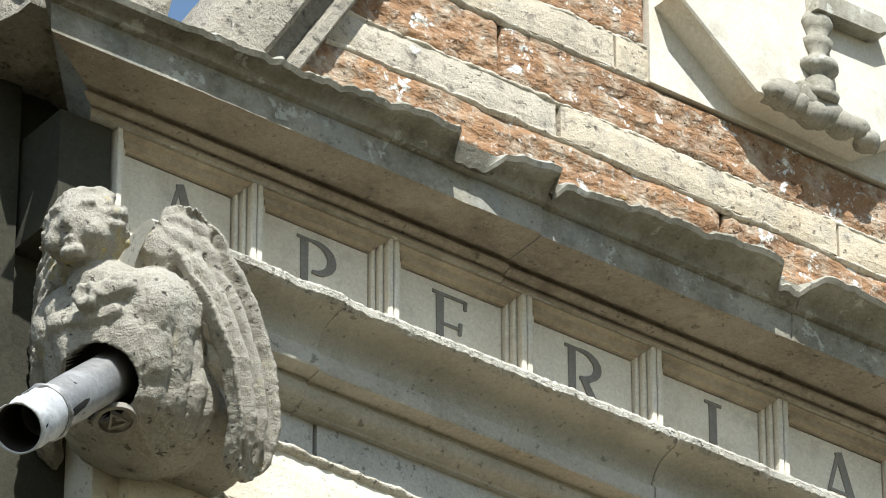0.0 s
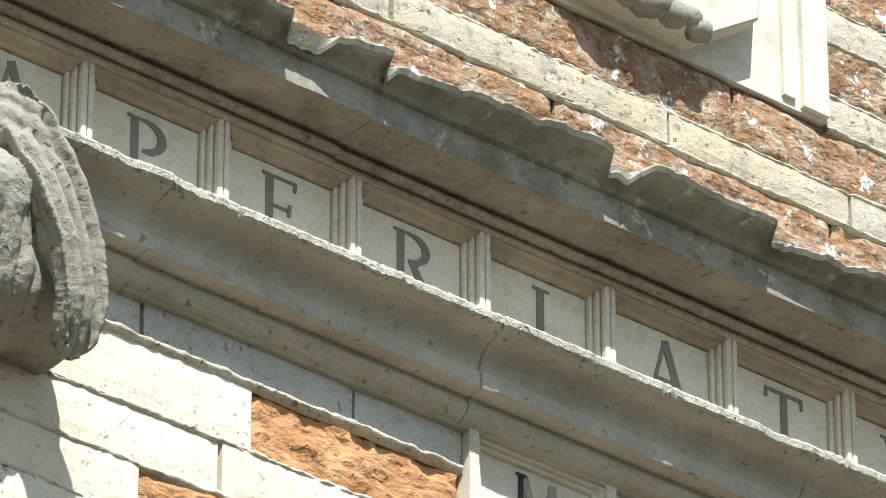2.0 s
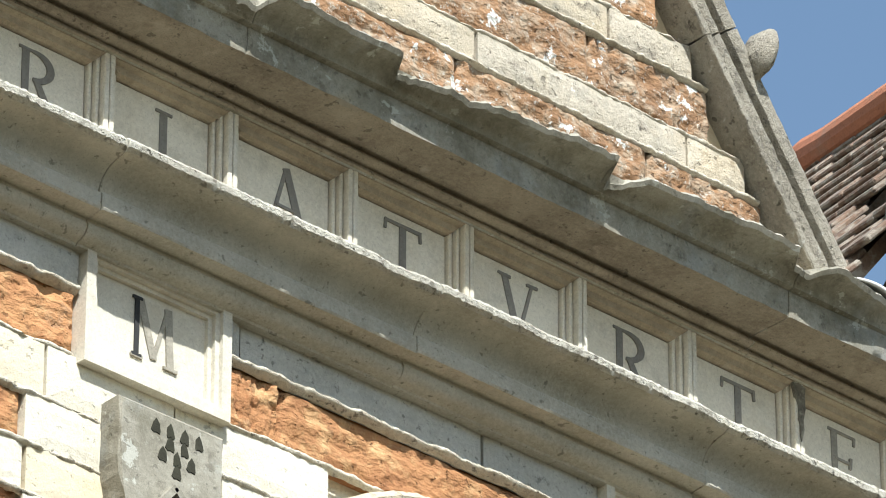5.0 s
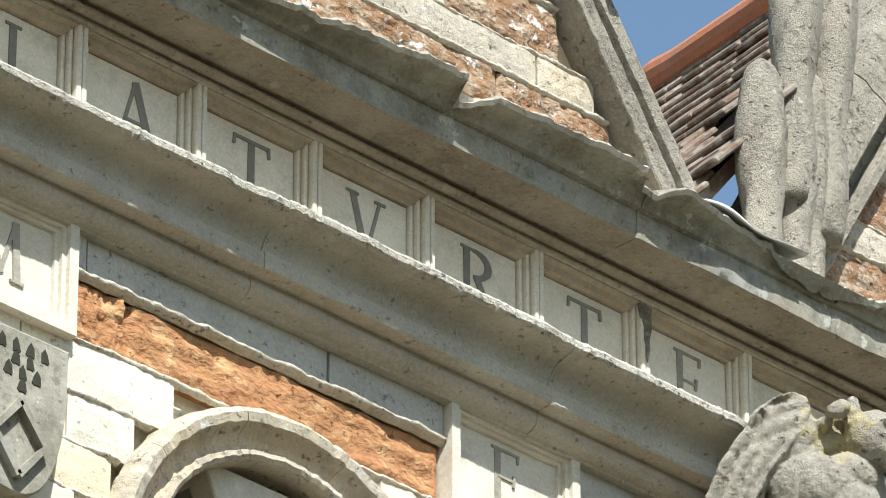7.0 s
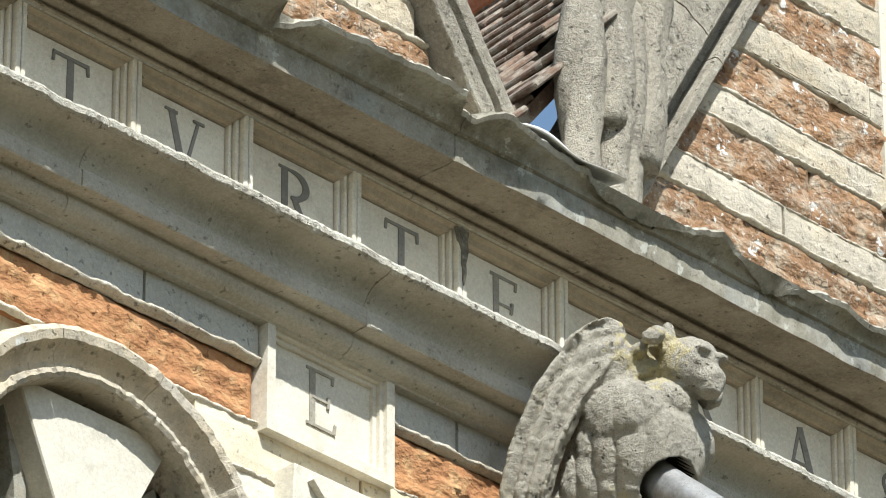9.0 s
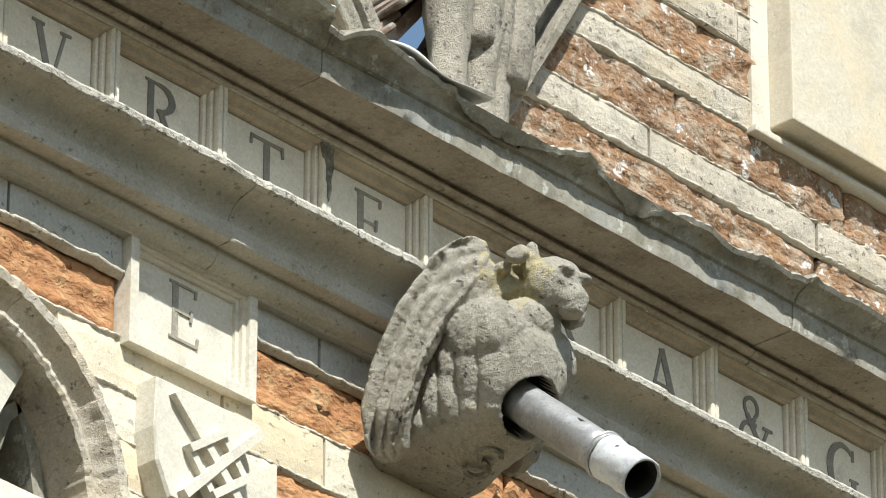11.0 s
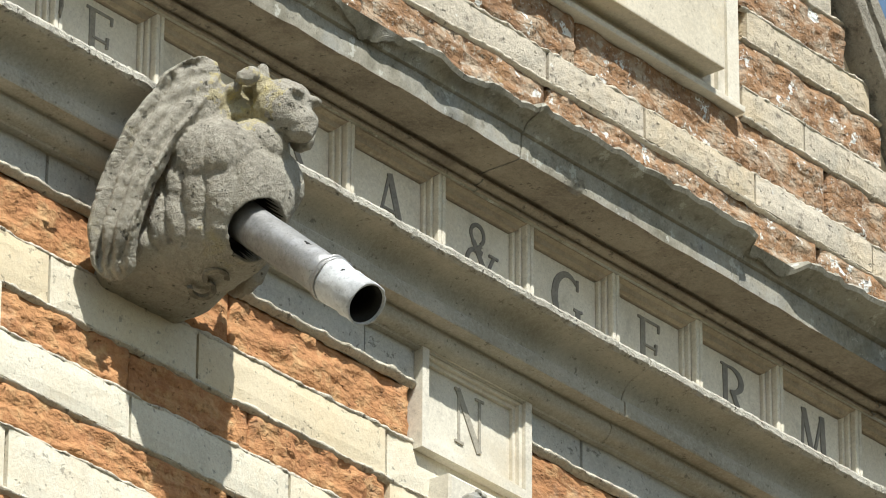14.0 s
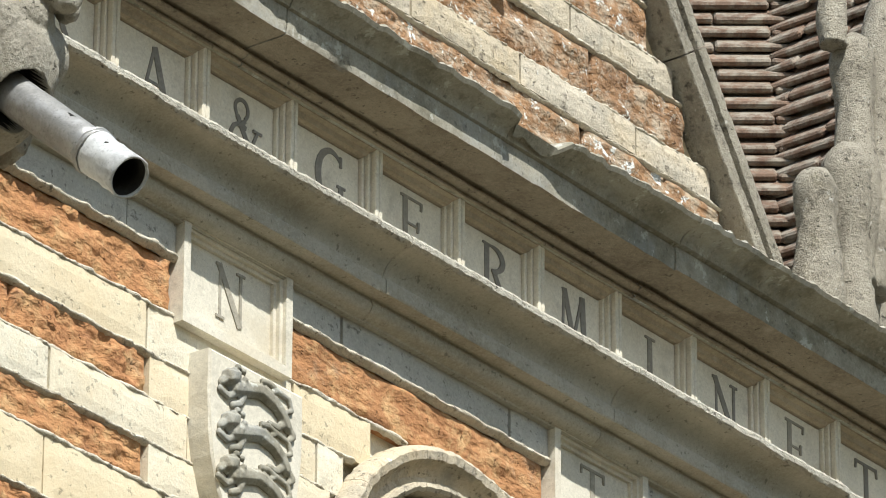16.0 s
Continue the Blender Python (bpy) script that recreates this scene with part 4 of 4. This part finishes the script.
# gable panel with the six-sided plaque and a turned baluster
bm = bmesh.new()
box(bm, 1.222, 2.098, -0.024, 0.0, 8.572, 9.3)
tagged(link("gable_panel", bm, LIME_PALE), "smooth pale stone panel set in the banded gable", "panel")
bm = bmesh.new()
box(bm, 1.98, 2.012, -0.034, -0.024, 8.59, 9.3)
box(bm, 2.03, 2.097, -0.038, -0.024, 8.58, 9.3)
tagged(link("panel_border", bm, LIME_PALE), "raised pale stone border strips beside the panel", "border")
pl = tagged(empty("hexagon_plaque"), "pale six-sided stone plaque with a turned baluster in relief", "plaque")
prism([(1.235, 8.753), (1.43, 8.597), (1.722, 8.588), (1.868, 8.69), (1.89, 8.95), (1.42, 8.95)], 0.02, 0.092, LIME_PALE, "field", pl, edge=0.004, rough=0.002)
bm = bmesh.new()
prof = [(8.63, 0.03), (8.645, 0.036), (8.66, 0.022), (8.675, 0.028), (8.69, 0.016), (8.7, 0.03), (8.708, 0.036), (8.72, 0.036), (8.73, 0.02), (8.745, 0.016), (8.76, 0.024), (8.775, 0.028), (8.785, 0.018),
        (8.8, 0.024), (8.815, 0.03), (8.83, 0.026), (8.845, 0.018), (8.9, 0.022), (8.93, 0.016)]
sweep(bm, [[(1.585 + r * 1.2 * math.cos(a * math.pi / 10), -0.095 - r * 1.1 * math.sin(a * math.pi / 10), z) for a in range(20)] for z, r in prof])
part("baluster", bm, LIME_GREY, pl, "turned stone baluster", smooth=True)
for x, z, r in ((1.5, 8.622, 0.034), (1.53, 8.612, 0.026), (1.56, 8.634, 0.034), (1.6, 8.622, 0.036), (1.64, 8.612, 0.03), (1.685, 8.618, 0.024), (1.57, 8.61, 0.03), (1.47, 8.614, 0.02), (1.71, 8.6, 0.022)):
    bm = bmesh.new()
    lump(bm, x, z - 0.004, 0.088, r * 1.35, r * 1.05, 0.03, 40 * math.sin(x * 90))
    for v in bm.verts:
        v.co += Vector((fbm(v.co, 30, 0.006), fbm(v.co + Vector((2, 0, 0)), 30, 0.006), fbm(v.co + Vector((0, 3, 0)), 30, 0.006)))
    part("scroll", bm, LIME_GREY, pl, "carved scroll under the baluster", smooth=True)
prism([(1.56, 8.83), (1.72, 8.835), (1.75, 8.855), (1.73, 8.88), (1.57, 8.88)], 0.08, 0.13, LIME_GREY, "ledge", pl)

# gable panel with the large blank slab
bm = bmesh.new()
box(bm, 4.415, 5.335, -0.024, 0.0, 8.575, 9.35)
tagged(link("gable_panel", bm, LIME_PALE), "smooth pale stone panel behind the large slab", "panel")
bm = bmesh.new()
box(bm, 5.25, 5.275, -0.036, -0.024, 8.575, 9.35)
box(bm, 5.29, 5.334, -0.034, -0.024, 8.565, 9.35)
tagged(link("panel_border", bm, LIME_PALE), "raised pale stone border strips beside the slab", "border")
bm = bmesh.new()
box(bm, 4.4, 5.34, -0.046, 0.0, 8.558, 8.5745)
soften(bm, 0.003)
tagged(link("panel_sill", bm, LIME_PALE), "thin pale stone sill under the slab", "sill")
bm = bmesh.new()
box(bm, 4.476, 5.204, -0.092, -0.02, 8.6, 9.35)
soften(bm, 0.004)
tagged(link("blank_slab", bm, SLAB), "large plain projecting slab of pale stone", "slab")


# ---- round-headed windows ----
def window(cx, cz, r):
    win = tagged(empty("window_1" if cx < 3 else "window_2"), "round-headed stone window with pale triangular tracery", "window", kind="structure")
    prof = [(0.106, 0.0), (0.106, 0.02), (0.1, 0.044), (0.086, 0.056), (0.068, 0.052), (0.06, 0.036), (0.052, 0.02), (0.036, 0.012), (0.022, 0.016), (0.018, 0.034), (0.008, 0.036), (0.0, 0.03), (0.0, -0.09), (0.02, -0.09)]
    stones, n = 5, 40
    for k in range(stones):
        bm = bmesh.new()
        rings = []
        for i in range(n + 1):
            a = math.pi * (k + 0.003 + 0.994 * i / n) / stones
            rings.append([(cx + (r + p + fbm((a * 3, p, cx), 6, 0.003)) * math.cos(a), WALL - d + fbm((a * 3, p, cx + 7), 7, 0.004), cz + (r + p + fbm((a * 3, p, cx), 6, 0.003)) * math.sin(a)) for p, d in prof])
        sweep(bm, rings)
        part("arch_stone", bm, LIME_OLD, win, smooth=True).data.set_sharp_from_angle(angle=radians(40))
    dx = cx - 2.045
    prism([(1.868 + dx, 7.172), (2.262 + dx, 7.17), (2.187 + dx, 7.025), (2.11 + dx, 6.87), (2.04 + dx, 6.75), (1.97 + dx, 6.95)], -0.12, 0.006, LIME_PALE, "tracery", win, "pale triangular tracery stone", edge=0.004)
    bm = bmesh.new()
    stroke(bm, [(2.36 + dx, 7.08), (2.31 + dx, 7.12), (2.25 + dx, 7.06), (2.22 + dx, 6.97), (2.21 + dx, 6.85)], 0.03)
    stroke(bm, [(2.37 + dx, 6.8), (2.33 + dx, 7.0), (2.26 + dx, 7.18)], 0.03)
    stroke(bm, [(1.88 + dx, 7.2), (1.76 + dx, 7.05), (1.72 + dx, 6.85)], 0.03)
    stroke(bm, [(1.89 + dx, 7.18), (1.93 + dx, 7.0), (1.95 + dx, 6.8)], 0.03)
    for v in bm.verts:
        v.co.y = 0.14 + 0.09 * v.co.y
    part("rib", bm, LIME_GREY, win)
    bm = bmesh.new()
    box(bm, cx - r, cx + r, 0.17, 0.176, 5.6, cz + r)
    part("pane", bm, GLASS, win, "dark window glass")


for a in ARCHES[:2]:
    window(*a)


# ---- crockets up the gables ----
def crocket(x, z0, z1, w, lean=0.0, d=0.085):
    """A worn upright stump of carved foliage with a rounded head."""
    bm = bmesh.new()
    n, m = 30, 22
    rings = []
    for i in range(n + 1):
        t = i / n
        r = w / 2 * (1.0 - 0.14 * math.sin((z0 + (z1 - z0) * t) * 15 + x * 5)) * (1.0 if t < 0.86 else math.sqrt(max(0.02, 1 - ((t - 0.86) / 0.145) ** 2)))
        rings.append([(x + lean * t + r * math.cos(k * 2 * math.pi / m) * (1 + fbm((math.cos(k * 0.2856), math.sin(k * 0.2856) + t * 3, x), 1.6, 0.22)), WALL - d + r * 0.9 * math.sin(k * 2 * math.pi / m) * (1 + fbm((math.cos(k * 0.2856), math.sin(k * 0.2856) + t * 3, x + 2), 1.6, 0.22)), z0 + (z1 - z0) * t) for k in range(m)])
    sweep(bm, rings)
    tagged(link("crocket", bm, COPING, smooth=True), "worn grey stone crocket stump on the gable coping", "crocket", group="gable crockets")


for x, z0, z1, w, lean in ((3.315, 8.05, 8.63, 0.105, 0.016), (3.45, 8.05, 8.665, 0.09, 0.03), (3.4, 8.05, 8.42, 0.1, 0.03), (3.4, 8.3, 9.2, 0.11, 0.08), (3.5, 8.25, 9.2, 0.1, 0.11),
                           (6.51, 8.05, 8.55, 0.125, 0.0), (6.645, 8.05, 8.68, 0.13, 0.01), (6.675, 8.3, 9.0, 0.12, 0.02), (6.6, 8.93, 9.15, 0.07, 0.0), (6.75, 8.3, 9.2, 0.11, 0.09)):
    crocket(x, z0, z1, w, lean)
bm = bmesh.new()
blob(bm, (2.925, -0.06, 8.69), (0.03, 0.05, 0.05), 3)
for v in bm.verts:
    v.co.z += 0.02 * math.sin((v.co.x - 2.925) * 30) - (0.5 * (8.67 - v.co.z) if v.co.z < 8.67 else 0)
    v.co += v.co.normalized() * fbm(v.co, 25, 0.012)
tagged(link("crocket", bm, COPING, smooth=True), "small worn stone knob on the gable coping", "crocket", group="gable crockets")

# lead flashing on the cornice between the gables
for x0, x1 in ((3.0, 3.3), (6.28, 6.6)):
    bm = bmesh.new()
    n = 20
    rings = []
    for i in range(n + 1):
        t = i / n
        x, z = x0 + (x1 - x0) * t, 8.096 + 0.006 * math.sin(t * 9) - 0.012 * t
        tip = 1 - max(0, (t - 0.85) / 0.15)
        rings.append([(x, -0.15, z + 0.02), (x, -0.246 - 0.006 * math.sin(t * 7), z + 0.001), (x, -0.252, z - 0.006 * tip), (x, -0.249, z - 0.008 * tip), (x, -0.242, z - 0.003), (x, -0.15, z + 0.015)])
    sweep(bm, rings)
    tagged(link("lead_flashing", bm, FLASH, smooth=True), "pale lead flashing dressed over the cornice top", "flashing", group="lead flashings")


# ---- roofs behind the gables ----
def tile_mesh(w, h, t):
    bm = bmesh.new()
    box(bm, 0, w, 0, h, -t, 0)
    soften(bm, t * 0.3, 1)
    for v in bm.verts:
        v.co.z += 0.006 * math.sin(v.co.x / w * math.pi)
    bmesh.ops.recalc_face_normals(bm, faces=bm.faces)
    me = bpy.data.meshes.new("tile")
    bm.to_mesh(me)
    bm.free()
    me.materials.append(TILE)
    return me


def roof_slope(name, start, along, up, rows, cols, gauge, width, label, tilt=(6.5, 9.5), thick=0.016):
    """Plain tiles in courses: start is the lower corner, along the course, up the slope."""
    along, up = Vector(along).normalized(), Vector(up).normalized()
    up = (up - along * up.dot(along)).normalized()
    nrm = along.cross(up).normalized()
    if nrm.z < 0:
        nrm = -nrm
    bm = bmesh.new()
    s = Vector(start)
    q = [s, s + along * cols * width, s + along * cols * width + up * rows * gauge, s + up * rows * gauge]
    sweep(bm, [[tuple(p - nrm * d) for p in q] for d in (0.03, 0.06)])
    body = tagged(link(name, bm, TILE), label, "roof", kind="structure")
    me = tile_mesh(width * 0.985, gauge * 1.5, thick)
    for r in range(rows):
        for c in range(-1, cols):
            o = along * (width * (c + 0.5 * (r % 2)) + random.uniform(-0.003, 0.003)) + up * (gauge * r + random.uniform(-0.005, 0.005)) + nrm * random.uniform(-0.004, 0.005)
            ob = new("tile", me)
            ob.parent = body
            lift = math.radians(random.uniform(*tilt))
            u2 = (up * math.cos(lift) - nrm * math.sin(lift)).normalized()
            n2 = along.cross(u2).normalized()
            n2 = n2 if n2.dot(nrm) > 0 else -n2
            m = Matrix((along, u2, n2)).transposed().to_4x4()
            m.translation = s + o + nrm * 0.004
            ob.matrix_local = m
    return body


R0 = Vector((4.197, 1.0, 9.437))
RY = Vector((-0.067, -0.3, -0.027)).normalized()
DOWN = Vector((-0.6, 0, -0.8))
roof_slope("roof_1", R0 - RY * 1.0 + DOWN * 1.98, RY, -DOWN, 22, 10, 0.09, 0.15, "weathered brown clay-tiled roof slope between the gables")
roof_slope("roof_4", R0 + RY * 0.5 + DOWN * 1.71, RY, -DOWN, 8, 3, 0.09, 0.15, "weathered brown clay tiles running down to the cornice")
roof_slope("roof_5", R0 + RY * 0.42 + DOWN * 2.0, RY, -DOWN, 4, 2, 0.09, 0.15, "lowest courses of weathered brown clay roof tiles")
bm = bmesh.new()
rings = []
for i in range(25):
    p = R0 - RY * 1.0 + RY * 2.0 * i / 24
    rr = 0.05 if i % 6 else 0.056
    rings.append([tuple(p + Vector((math.cos(a * math.pi / 8) * rr, 0, math.sin(a * math.pi / 8) * rr + 0.005))) for a in range(16)])
sweep(bm, rings)
tagged(link("ridge_tiles", bm, RIDGE), "red clay ridge tiles along the roof top", "ridge tiles")

V0, V1 = Vector((6.962, 0.3, 8.709)), Vector((7.243, 0.5, 9.531))
VD = (V1 - V0).normalized()
LA = Vector((-0.607, 0.795, 0)).normalized()
roof_slope("roof_2", V0 - VD * 0.3, LA, VD, 22, 4, 0.0585, 0.3, "lichened clay-tiled roof slope above the valley", (24, 30), 0.02)
roof_slope("roof_3", V0 - VD * 0.3 + Vector((0, -1, 0)) * 0.6, (0, 1, 0), VD, 22, 4, 0.0585, 0.3, "weathered clay-tiled roof slope beside the valley", (24, 30), 0.02)

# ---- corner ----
# Corner recess: its deep shade is put into the stone's colour.
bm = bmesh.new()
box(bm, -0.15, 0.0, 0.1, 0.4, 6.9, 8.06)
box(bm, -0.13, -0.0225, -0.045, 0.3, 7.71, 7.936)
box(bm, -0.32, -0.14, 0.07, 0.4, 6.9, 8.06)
tagged(link("corner_pier", bm, SHADE_STONE), "dark stone with the lodge corner's shade in its colour", "corner stone", kind="structure")
bm = bmesh.new()
box(bm, -0.27, 0.02, -0.15, 0.3, 8.05, 8.3)
bmesh.ops.subdivide_edges(bm, edges=list(bm.edges), cuts=9, use_grid_fill=True)
for v in bm.verts:
    v.co += Vector((fbm(v.co, 9, 0.025), fbm(v.co + Vector((3, 0, 0)), 9, 0.025), fbm(v.co + Vector((0, 5, 0)), 9, 0.02)))
tagged(link("corner_block", bm, COPING), "rough weathered stone block on the cornice corner", "stone block")

# soot stain on the frame beside the last but one panel
bm = bmesh.new()
pts = [(2.994, 7.93), (3.013, 7.934), (3.032, 7.93), (3.029, 7.91), (3.03, 7.88), (3.023, 7.85), (3.025, 7.83), (3.017, 7.8), (3.014, 7.835), (3.009, 7.85), (3.01, 7.88), (3.002, 7.9)]
sweep(bm, [[(x, -d, z) for x, z in pts] for d in (0.052, 0.0585)])
tagged(link("soot_stain", bm, SMOKE), "black soot stain on the frieze frame", "stain")

# marks carved under the two gargoyles
ob = letter("S", 0, 0, 0.085, 0, None, SMOKE, 0.012)
def on_stone(thing, near, side):
    """A pose on the thing's surface nearest to a point: x along side, -y out of the stone."""
    inv = thing.matrix_world.inverted()
    tree = BVHTree.FromPolygons([v.co for v in thing.data.vertices], [p.vertices for p in thing.data.polygons])
    at, n, _, _ = tree.find_nearest(inv @ Vector(near))
    at, n = thing.matrix_world @ at, (thing.matrix_world.to_3x3() @ n).normalized()
    n = (n + SOUTH_DOWN).normalized()
    side = (Vector(side) - n * Vector(side).dot(n)).normalized()
    m = Matrix((side, -n, side.cross(-n))).transposed().to_4x4()
    m.translation = at + n * 0.001
    return m


SOUTH_DOWN = Vector((0, -0.35, -0.9))
ob.matrix_world = on_stone(beast, (3.32, -0.225, 7.24), (1, 0, 0.03)) @ pose(-0.045, 0, -0.045) @ Matrix.Diagonal((1.3, 0.7, 1, 1))
ob.name = "carved_letter"
tagged(ob, "worn capital S carved under the gargoyle", "carved letter")
bm = bmesh.new()
stroke(bm, arc(0, 0, 0.034, 0.03, 0, 360, 28), 0.007)
stroke(bm, [(-0.018, -0.012), (0.018, -0.012), (0.0, 0.016), (-0.018, -0.012)], 0.006)
for v in bm.verts:
    v.co.y *= 0.012
ob = link("carved_emblem", bm, WORN)
ob.matrix_world = on_stone(cherub, (-0.07, -0.16, 7.26), (0.5, -0.866, 0)) @ pose(0, 0.006, 0)
tagged(ob, "small carved ring and triangle under the cherub", "carved emblem")
